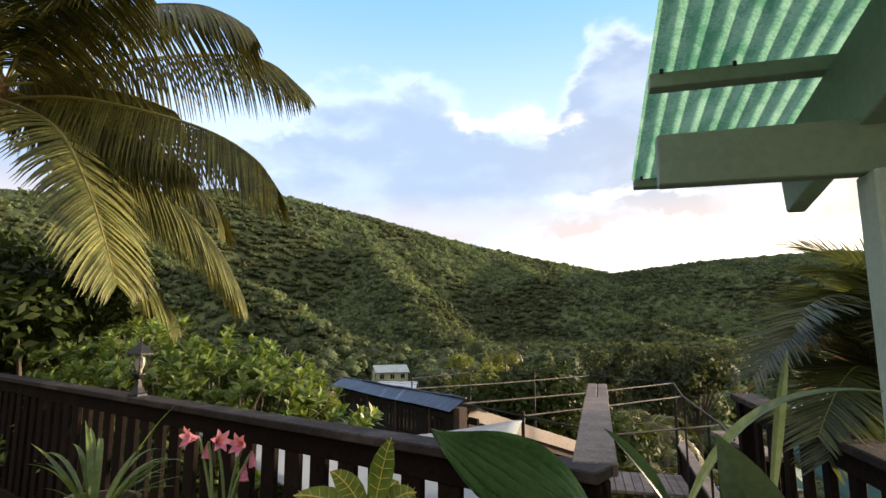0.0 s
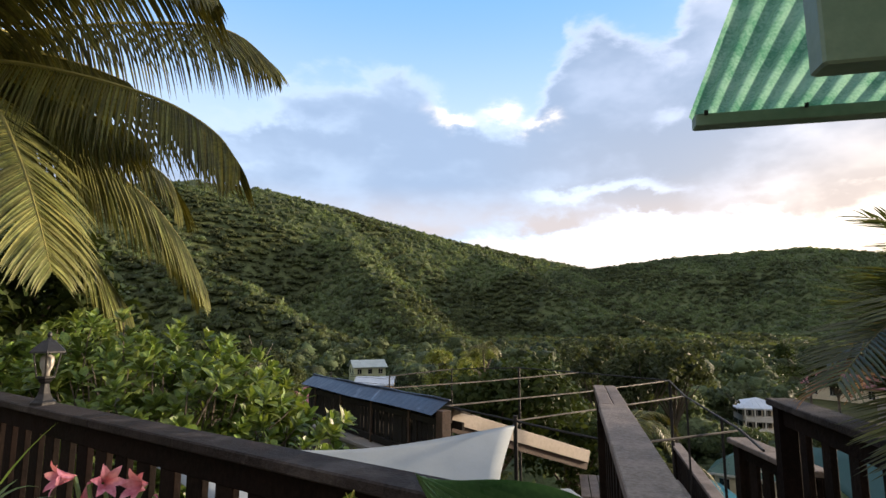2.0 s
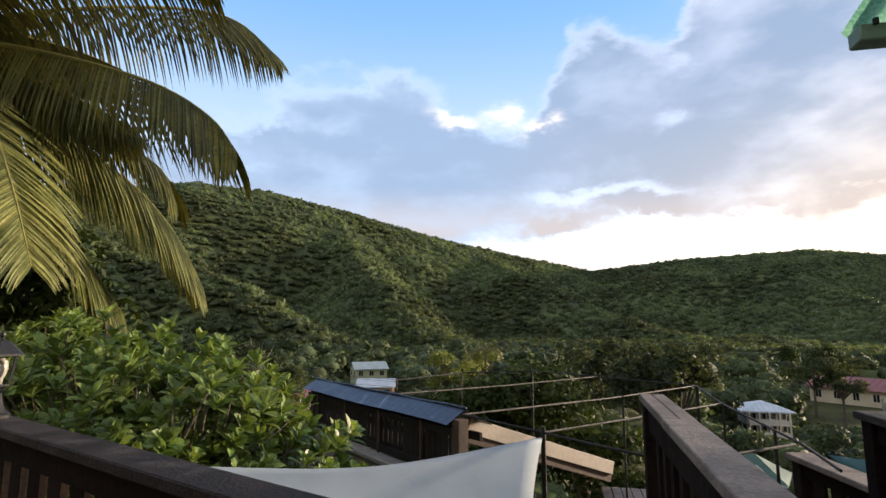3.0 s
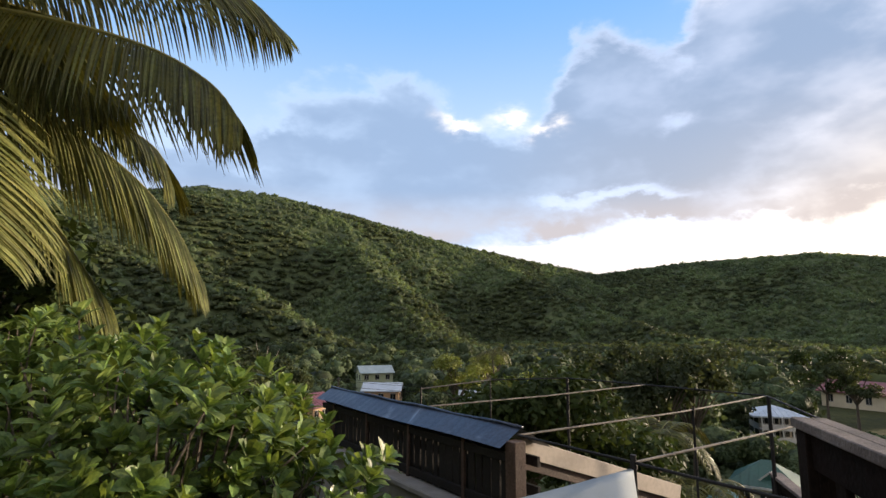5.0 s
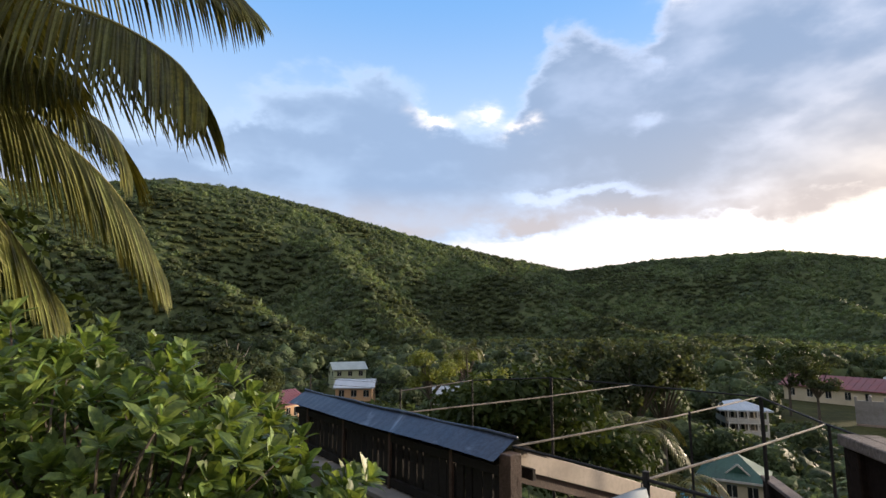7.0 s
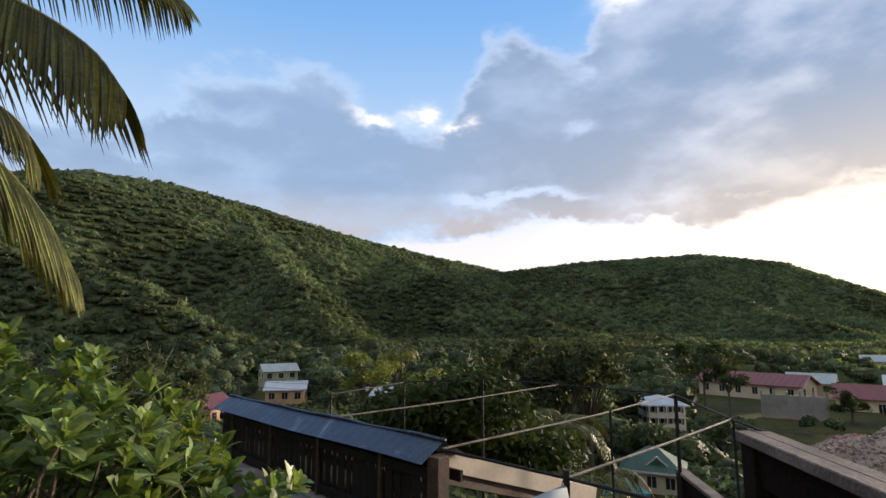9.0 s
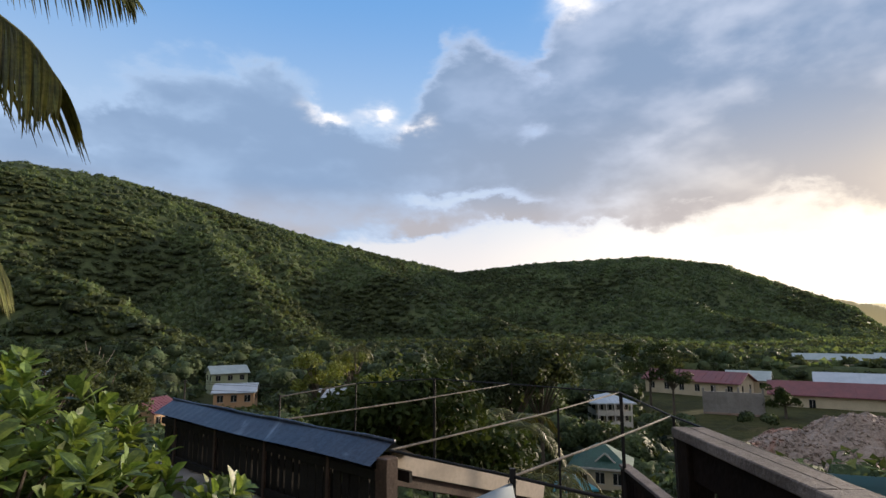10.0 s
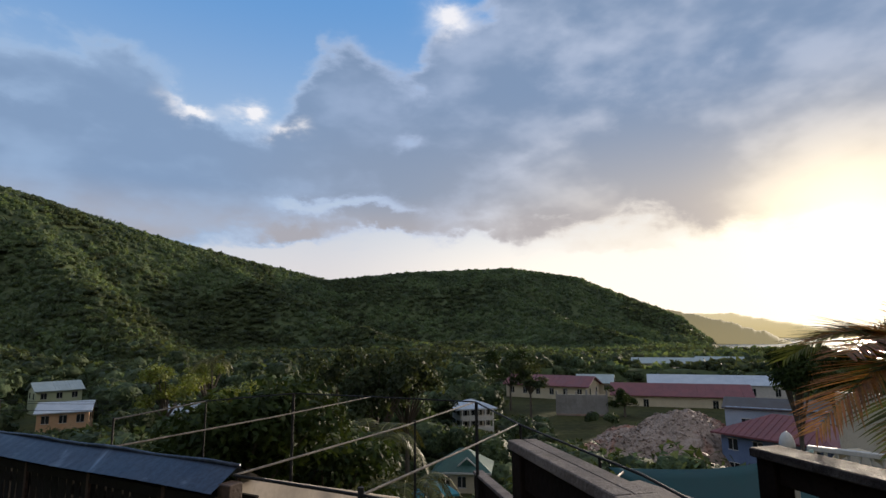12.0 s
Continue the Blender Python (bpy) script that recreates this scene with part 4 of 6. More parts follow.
def rail(name, a, b, top, label, width=0.17, gap=0.155, post=0.108, foot=0.0, cap_mat=cap_wood, low_end=0.0):
    """A timber rail: a cap of boards, an upper and lower rail, and upright slats."""
    a, b = Vector(a), Vector(b)
    a.z = b.z = 0
    L = (b - a).length
    u = (b - a).normalized()
    ob = thing(name, label, "railing", (a.x, a.y, foot))
    up = Vector((0, 0, 1))

    def q(s, z):
        return a + u * s + up * (z - low_end * s / L)
    joints = [0, L] if L < 2.6 else [0, L * 0.27, L * 0.52, L * 0.78, L] if L > 4 else [0, L * 0.55, L]
    side = u.cross(up)
    for j0, j1 in zip(joints, joints[1:]):
        part("cap_board", Geo().beam(q(j0 + 0.002, top - 0.018), q(j1 - 0.002, top - 0.018), width, 0.036, 0.005), cap_mat, ob)
    for z, h in ((top - 0.085, 0.095), (foot + 0.14, 0.08)):
        part("rail_board", Geo().beam(q(0.0, z), q(L, z), 0.045, h, 0.004), dark_wood, ob)
    n = int(L / gap)
    for k in range(n + 1):
        s = 0.045 + (L - 0.09) * k / n
        part("slat", Geo().beam(q(s, foot + 0.02), q(s, top - 0.04), 0.028, post, 0.003, up=u).box((0, 0, 0), (0.001, 0.001, 0.001), Matrix.Translation(q(s, top - 0.08))), dark_wood, ob)
    for s in (0.05, L - 0.05):
        part("post", Geo().beam(q(s, foot - 0.02) + side * 0.0, q(s, top - 0.04), 0.09, 0.09, 0.004, up=u), dark_wood, ob)
    return ob


rail("timber_railing", RAIL_A, RAIL_B, CAP, "dark brown timber terrace railing with worn board cap and upright slats", width=0.135, gap=0.175, post=0.098)
# the stair's two railings
SP_A, SP_B = Vector((0.462, 1.74, 0)), Vector((1.165, 4.25, 0))


def plank_rail():
    ob = thing("stair_railing", "timber stair railing with a wide weathered grey plank cap", "railing", tuple(SP_A))
    u = (SP_B - SP_A).normalized()
    side = u.cross(Vector((0, 0, 1)))
    L = (SP_B - SP_A).length
    up = Vector((0, 0, 1))

    def q(s, o, z):
        return SP_A + u * s + side * o + up * z
    part("cap_board", Geo().beam(q(0, 0, CAP - 0.016), q(L * 0.66, 0, CAP - 0.016), 0.135, 0.04, 0.004), grey_wood, ob)
    part("cap_board", Geo().beam(q(L * 0.66 + 0.004, -0.03, CAP - 0.016), q(L, -0.03, CAP - 0.016), 0.066, 0.04, 0.004), grey_wood, ob)
    part("cap_board", Geo().beam(q(L * 0.66 + 0.004, 0.04, CAP - 0.018), q(L, 0.04, CAP - 0.018), 0.066, 0.04, 0.004), grey_wood, ob)
    part("rail_board", Geo().beam(q(0.03, 0, CAP - 0.11), q(L - 0.01, 0, CAP - 0.11), 0.06, 0.145, 0.004), dark_wood, ob)
    part("rail_board", Geo().beam(q(0.03, 0, 0.14), q(L - 0.01, 0, 0.14), 0.045, 0.08, 0.004), dark_wood, ob)
    for k in range(12):
        s = 0.12 + (L - 0.2) * k / 11
        part("slat", Geo().beam(q(s, 0, -0.1), q(s, 0, CAP - 0.05), 0.03, 0.085, 0.003, up=u), dark_wood, ob)
    part("post", Geo().beam(q(L - 0.06, 0, -2.6), q(L - 0.06, 0, CAP - 0.04), 0.1, 0.1, 0.004, up=u), dark_wood, ob)


plank_rail()
rail("timber_railing", (1.22, 0.9, 0), (1.93, 3.62, 0), CAP, "dark timber railing with worn cap beside the palms", width=0.15, gap=0.235, post=0.085)
rail("timber_railing", (2.20, 3.75, 0), (2.30, 4.70, 0), 0.68, "lower dark timber stair railing with grey cap", width=0.17, foot=-0.9, gap=0.17, cap_mat=grey_wood)
rail("timber_railing", (2.55, 5.35, 0), (3.36, 8.05, 0), -0.05, "dark timber landing railing with pale cap board", width=0.12, foot=-1.5, gap=0.12, cap_mat=grey_wood)


def floors():
    g = Geo()
    pts = [(-6.5, 7.1), (0.42, 1.80), (0.55, 2.0), (1.95, 1.7), (1.95, -3.0), (-6.5, -3.0), (-6.5, 5.0)]
    k = len(pts)
    g.add([(x, y, 0) for x, y in pts] + [(x, y, -0.25) for x, y in pts], [tuple(reversed(range(k))), tuple(range(k, 2 * k))] + [(i, (i + 1) % k, (i + 1) % k + k, i + k) for i in range(k)])
    solo("floor", g, deck_wood, "brown timber terrace floor", "floor", "structure")
    w = Geo().box((-6.5, -3.2, -2.7), (3.0, -3.0, 3.2))
    solo("wall_south", w, plaster, "pale plastered house wall behind the terrace", "wall", "structure")
    st = thing("staircase", "timber steps going down between two railings", "stairs", tuple(SP_A))
    for k in range(8):
        c = Vector((0.62, 2.05, 0)) + TV * (0.27 * k) + Vector((0, 0, -0.18 * (k + 1)))
        part("tread", Geo().beam(c, c + TU * 0.98, 0.28, 0.04, 0.004), deck_wood, st)
    for o in (0.01, 0.97):
        c = Vector((0.62, 2.05, -0.05)) + TU * o
        part("stringer", Geo().beam(c, c + TV * 2.2 + Vector((0, 0, -1.5)), 0.04, 0.22, 0.004), dark_wood, st)
    ld = thing("lower_deck", "weathered grey boarded landing below the stairs", "deck", (2.0, 6.6, -0.3))
    for k in range(11):
        o = Vector((1.75, 6.72, -0.34)) + TU * (0.105 * k)
        part("board", Geo().beam(o, o + TV * 0.9, 0.096, 0.035, 0.003), grey_wood, ld)
    for k in range(2):
        o = Vector((1.8, 6.8, -1.9)) + TU * (1.0 * k)
        part("post", Geo().beam(o + TV * 0.4 - Vector((0, 0, 1.2)), o + TV * 0.4 + Vector((0, 0, 1.54)), 0.1, 0.1, 0.004), dark_wood, ld)


floors()


# ---- veranda roof ----
def veranda():
    O = Vector((0.56, 1.38, 0))
    SL = 0.20

    def q(u, v, z):
        return O + TU * u + TV * v + Vector((0, 0, z))

    def rz(v):
        return 2.10 + SL * (0.81 - v)
    ob = thing("veranda_roof", "green veranda roof of corrugated translucent sheet on green painted timbers", "roof", tuple(q(0.47, 0, 0)))
    pitch = 0.060

    def sheet(a, b, lift):
        return Geo().grid(lambda s, w: q(a + (b - a) * s, -3.2 + 4.03 * w, rz(-3.2 + 4.03 * w) + 0.012 + lift + 0.011 * math.cos((a + (b - a) * s) / pitch * 2 * math.pi)), 150, 10)
    top = part("roof_sheet", sheet(0.008, 0.93, 0.0), sheet_green, ob, "green translucent corrugated sheet", smooth=True)
    part("roof_sheet", sheet(0.87, 1.48, 0.005), sheet_green, ob, smooth=True)
    part("beam", Geo().beam(q(0.0, 0, 1.935), q(1.46, 0, 1.935), 0.05, 0.135, 0.004), green_paint, ob)
    part("eave_batten", Geo().beam(q(0.012, 0.79, rz(0.79) - 0.022), q(1.46, 0.79, rz(0.79) - 0.022), 0.05, 0.036, 0.003), green_paint, ob)
    for v in (0.13, -0.5, -1.15, -1.8):
        part("purlin", Geo().beam(q(0.008, v, rz(v) - 0.026), q(1.46, v, rz(v) - 0.026), 0.05, 0.044, 0.003), green_paint, ob)
    for u in (0.48, 1.22):
        part("rafter", Geo().beam(q(u, -3.2, rz(-3.2) - 0.166), q(u, 0.52, rz(0.52) - 0.166), 0.055, 0.23, 0.004), green_paint, ob)
    for u in (0.505, 1.26):
        part("post", Geo().beam(q(u, -0.01, 0), q(u, -0.01, 1.87), 0.095, 0.095, 0.006, up=TV), pale_post, ob, "pale green painted post")
    for u, v in ((0.04, 0.13), (0.23, 0.13), (0.04, 0.79), (0.3, 0.79)):
        part("screw", Geo().lathe([(0.006, 0), (0.006, 0.012)], q(u, v - 0.03, rz(v) - 0.01), 6), black_metal, top)


veranda()


# ---- lantern on the rail ----
def lantern(c):
    ob = thing("lantern", "small black hexagonal pedestal lantern with clear panes on the rail cap", "lamp", tuple(c))
    part("base", Geo().lathe([(0.062, 0), (0.060, 0.012), (0.045, 0.022), (0.030, 0.05), (0.022, 0.085), (0.020, 0.10), (0.03, 0.112), (0.034, 0.122)], c, 6), lamp_black, ob)
    part("tray", Geo().lathe([(0.03, 0.122), (0.046, 0.128), (0.046, 0.136)], c, 6), lamp_black, ob)

    def ring(k, r, z):
        a = 2 * math.pi * k / 6
        return Vector(c) + Vector((r * math.cos(a), r * math.sin(a), z))
    for k in range(6):
        part("bar", Geo().tube([ring(k, 0.042, 0.134), ring(k, 0.064, 0.252)], 0.004, 5), lamp_black, ob)
        o = part("pane", Geo().add([ring(k, 0.040, 0.137), ring(k + 1, 0.040, 0.137), ring(k + 1, 0.061, 0.25), ring(k, 0.061, 0.25)], [(0, 1, 2, 3)]), lantern_glass, ob)
        o.visible_shadow = False
    part("hood", Geo().lathe([(0.064, 0.25), (0.086, 0.252), (0.084, 0.26), (0.052, 0.292), (0.028, 0.312), (0.012, 0.318)], c, 6), lamp_black, ob)
    part("finial", Geo().lathe([(0.012, 0.318), (0.006, 0.328), (0.012, 0.337), (0.010, 0.347), (0.003, 0.356)], c, 8), lamp_black, ob)
    part("bulb", Geo().lathe([(0.014, 0.136), (0.016, 0.16), (0.025, 0.18), (0.029, 0.205), (0.026, 0.23), (0.012, 0.243)], c, 12), bulb_white, ob, smooth=True)


lantern((-1.90, 3.49, CAP))


# ---- lower terrace: pipe frame, shed, fascia, sails ----
def pipe_frame():
    Z = 0.77
    ob = thing("pipe_frame", "black and rusty steel pipe frame standing over the lower terrace", "frame", (1.6, 7.5, -2.7))
    shed, sail, c1, r1 = (0.20, 5.76, Z - 0.01), (0.71, 5.02, Z - 0.02), (3.25, 7.9, Z), (2.20, 4.50, Z)
    dark = [[(-0.49, 8.84, Z - 0.02), (0.48, 9.85, Z), (1.65, 10.16, Z), (2.37, 9.05, Z + 0.01), c1], [c1, (2.69, 6.3, Z), r1, (2.05, 4.0, Z - 0.03)], [shed, sail, (0.93, 4.64, Z - 0.02), (1.26, 4.14, Z - 0.02)], [(1.26, 4.14, Z - 0.02), (2.34, 4.78, Z - 0.06)]]
    for p in dark:
        part("edge_pipe", Geo().tube(p, 0.009, 7), black_metal, ob)
    for p in ([(-0.49, 7.05, Z), (0.9, 8.03, Z - 0.01), (2.37, 9.04, Z + 0.01)], [shed, (1.8, 6.86, Z - 0.02), c1], [sail, (1.7, 5.65, Z - 0.01), (2.69, 6.31, Z)]):
        part("cross_pipe", Geo().tube(p, 0.0075, 7), pale_pipe, ob, "weathered pale pipe")
    for x, y in ((0.48, 9.85), (1.65, 10.14), (3.25, 7.88), (2.0, 7.0), (2.69, 6.28), (2.32, 4.95), (-0.49, 8.84)):
        part("post", Geo().tube([(x, y, -3.9), (x, y, Z)], 0.02 if (x, y) in ((3.25, 7.88), (1.65, 10.14)) else 0.011, 7), black_metal, ob)
    part("post", Geo().tube([(0.72, 5.04, -3.5), (0.71, 5.02, Z + 0.02)], 0.017, 7), black_metal, ob)


pipe_frame()


def slat_shed():
    a, b = Vector((0.16, 5.78, 0)), Vector((-1.55, 8.42, 0))
    u = (b - a).normalized()
    L = (b - a).length
    out = Vector((0, 0, 1)).cross(u)              # towards the viewer's side
    if out.y > 0:
        out = -out
    up = Vector((0, 0, 1))
    ob = thing("slatted_shed", "narrow black slatted timber shed with a blue-grey corrugated metal roof", "shed", tuple(a + up * -2.7))

    def q(s, o, z):
        return a + u * s + out * o + up * z
    part("roof_sheet", Geo().grid(lambda s, w: q(-0.03 + (L + 0.06) * s, 0.13 - 0.19 * w, 0.69 + 0.11 * w + 0.0007 * math.cos(s * L / 0.11 * 2 * math.pi) + 0.005 * math.sin(s * 9)), 260, 3), zinc, ob, smooth=True)
    part("ridge_roll", Geo().tube([q(-0.04 + (L + 0.08) * k / 12, -0.06, 0.806 + 0.006 * math.sin(k * 1.7)) for k in range(13)], 0.013, 7), zinc, ob, smooth=True)
    part("back_sheet", Geo().grid(lambda s, w: q(-0.03 + (L + 0.06) * s, -0.06 - 0.3 * w, 0.80 - 0.16 * w), 8, 2), zinc, ob)
    r = random.Random(3)
    n = 34
    for k in range(n):
        s = L * (k + 0.5) / n
        w = L / n * r.choice([0.58, 0.68, 0.78, 0.86, 0.95, 1.01])
        part("slat", Geo().beam(q(s, 0.02, 0.2), q(s, 0.02, 0.70), 0.02, w, 0.002, up=u), slat_wood, ob)
    for z in (0.62, 0.29):
        part("batten", Geo().beam(q(0, 0.045, z), q(L, 0.045, z), 0.03, 0.06, 0.003), slat_wood, ob)
    for k in range(4):
        s = L * (k + 0.6) / 4
        part("upright", Geo().beam(q(s, 0.055, 0.23), q(s, 0.055, 0.68), 0.022, 0.03, 0.003, up=u), post_wood, ob)
    part("corner_post", Geo().beam(q(-0.06, 0.02, -2.7), q(-0.06, 0.02, 0.73), 0.10, 0.10, 0.005, up=u), post_wood, ob, "bare brown corner post")
    part("sill", Geo().beam(q(-0.02, 0.10, 0.215), q(L, 0.10, 0.215), 0.2, 0.05, 0.01), concrete, ob)
    part("sill_wall", Geo().beam(q(-0.02, 0.08, -1.25), q(L, 0.08, -1.25), 0.12, 2.88, 0.01), concrete, ob)
    for k in range(3):
        part("back_rail", Geo().beam(q(0, -0.25, 0.55 - 0.2 * k), q(L, -0.25, 0.55 - 0.2 * k), 0.03, 0.07, 0.003), slat_wood, ob)


slat_shed()


def fascia():
    ob = thing("lean_to_roof", "low lean-to roof with beige painted fascia board on dark posts", "roof", (0.3, 6.1, -2.7))
    a, b = Vector((0.27, 6.06, 0.625)), Vector((1.95, 7.27, -0.04))
    part("fascia_board", Geo().beam(a, b, 0.03, 0.135, 0.003), beige_paint, ob, "beige fascia board")
    part("lower_board", Geo().beam(a + Vector((0, 0.02, -0.11)), b + Vector((-0.02, 0.02, -0.11)), 0.03, 0.09, 0.003), post_wood, ob)
    part("roof_deck", Geo().add([a + Vector((0, 0.02, 0.06)), b + Vector((0, 0.02, 0.06)), b + Vector((0.2, 1.3, -0.3)), a + Vector((0.2, 1.3, -0.3)), a + Vector((0, 0.02, 0.03)), b + Vector((0, 0.02, 0.03)), b + Vector((0.2, 1.3, -0.33)), a + Vector((0.2, 1.3, -0.33))],
                                [(0, 1, 2, 3), (7, 6, 5, 4), (0, 4, 5, 1), (1, 5, 6, 2), (2, 6, 7, 3), (3, 7, 4, 0)]), dark_roof, ob)
    for p in (b + Vector((-0.08, 0.08, 0)), a.lerp(b, 0.4) + Vector((0, 0.1, 0))):
        part("post", Geo().beam((p.x, p.y, -2.9), (p.x, p.y, p.z - 0.06), 0.09, 0.09, 0.004), post_wood, ob)
    w = Geo().beam((0.75, 5.95, -0.14), (1.5, 6.05, -0.14), 0.5, 0.05, 0.01)
    solo("blue_tabletop", w, sail_white, "pale blue table surface under the lean-to", "table top")


fascia()


def sail(corners, sag, mat, name, label, thick=0.004, edge_sag=(0.10, 0.10, 0.10)):
    """A three-cornered stretched cloth with hollow edges."""
    a, b, c = (Vector(p) for p in corners)
    mid = (a + b + c) / 3
    n = 26
    g = Geo()
    idx = {}
    for i in range(n + 1):
        for j in range(n + 1 - i):
            k = n - i - j
            u, v, w = i / n, j / n, k / n
            p = a * u + b * v + c * w
            pull = 1 - 4.6 * (edge_sag[0] * u * v * (1 - w) + edge_sag[1] * v * w * (1 - u) + edge_sag[2] * w * u * (1 - v))
            p = mid + (p - mid) * pull
            p.z -= sag * 27 * u * v * w * 0.5 + sag * 0.5 * (u * v + v * w + u * w)
            idx[i, j] = len(g.v)
            g.add([p], [])
    fs = []
    for i in range(n):
        for j in range(n - i):
            fs.append((idx[i, j], idx[i + 1, j], idx[i, j + 1]))
            if i + j < n - 1:
                fs.append((idx[i + 1, j], idx[i + 1, j + 1], idx[i, j + 1]))
    g.f = fs
    ob = thing(name, label, "shade sail", tuple(a))
    cloth = part("cloth", g, mat, ob, smooth=True)
    md = cloth.modifiers.new("thickness", "SOLIDIFY")
    md.thickness = thick
    part("corner_ring", Geo().tube([a + Vector((0.022 * math.cos(t * math.pi / 6), 0, 0.022 * math.sin(t * math.pi / 6))) for t in range(13)], 0.003, 5), black_metal, ob)
    return ob


sail([(0.71, 5.03, 0.72), (-1.78, 4.02, 0.80), (0.30, 2.70, 0.20)], 0.09, sail_white, "shade_sail", "white triangular shade sail tied to a black post", edge_sag=(0.26, 0.02, 0.12))
sail([(3.45, 6.0, 0.37), (6.6, 5.9, 0.22), (4.9, 4.2, -1.6)], 0.12, sail_teal, "shade_sail", "dark teal shade sail stretched over the lower yard")

# ---- palms ----
def frond_parts(ob, base, mid, tip, leaf_len, n, mat, rib_mat, droop=0.5, seed=0, rib_r=0.02, width=0.035, start=0.12, label="", hang=0.0):
    """A pinnate frond: a rib and two rows of drooping leaflets."""
    r = random.Random(seed)
    if isinstance(mid, list):
        # a smooth line through several knots
        k = [Vector(base), *(Vector(p) for p in mid), Vector(tip)]
        k = [k[0] * 2 - k[1], *k, k[-1] * 2 - k[-2]]
        path = []
        for i in range(25):
            q = min(i / 24, 0.9999) * (len(k) - 3)
            a, b, c, d = k[int(q):int(q) + 4]
            u = q - int(q)
            path.append((b * 2 + (c - a) * u + (a * 2 - b * 5 + c * 4 - d) * u * u + (b * 3 - a - c * 3 + d) * u ** 3) / 2)
    else:
        base, mid, tip = Vector(base), Vector(mid), Vector(tip)
        m = min(0.85, max(0.3, (mid - base).length / ((mid - base).length + (tip - mid).length)))
        bend = (mid - base * (1 - m) ** 2 - tip * m * m) / (2 * m * (1 - m))
        path = [base * (1 - s) ** 2 + bend * 2 * s * (1 - s) + tip * s * s for s in (i / 24 for i in range(25))]
    rib = part("rib", Geo().tube(path, [rib_r * (1 - 0.85 * k / 24) for k in range(25)], 6), rib_mat, ob, label)
    g = Geo()
    up = Vector((0, 0, 1))
    for k in range(n):
        s = start + (1 - start) * (k + 0.5) / n
        fi = s * 24
        i = min(int(fi), 23)
        p = path[i].lerp(path[i + 1], fi - i)
        t = (path[i + 1] - path[i]).normalized()
        side = t.cross(up)
        side = side.normalized() if side.length > 0.05 else Vector((1, 0, 0))
        nrm = side.cross(t)
        fall = hang * (1 - 0.3 * abs(t.z))
        for sg in (-1, 1):
            ln = leaf_len * (0.55 + 0.45 * math.sin(math.pi * min(1, 0.18 + s * 0.78))) * (1.0 if s < 0.85 else 1 - (s - 0.85) * 3.2) * r.uniform(0.85, 1.1)
            d = (side * sg * (0.88 - 0.55 * fall) * r.uniform(0.93, 1.07) + t * (0.34 + 0.5 * s * s - 0.18 * fall) + nrm * r.uniform(0.02, 0.16) * (1 - fall) + Vector((0, 0, -0.9 * fall * r.uniform(0.85, 1.1)))).normalized()
            pts, q = [], p.copy()
            m = 5
            dr = droop * r.uniform(0.8, 1.2)
            for j in range(m + 1):
                pts.append(q.copy())
                d = (d + Vector((0, 0, -dr * (0.10 + 0.16 * j)))).normalized()
                q = q + d * (ln / m)
            w = width * r.uniform(0.85, 1.15)
            g.blade(pts, [w * 0.6, w, w, w * 0.85, w * 0.55, w * 0.06], up=(nrm * (1 - fall) + side * sg * fall) if hang > 0.1 else (nrm if abs(d.dot(nrm)) < 0.98 else side), fold=0.35)
    part("foliage", g, mat, rib)["kind"] = "stuff"


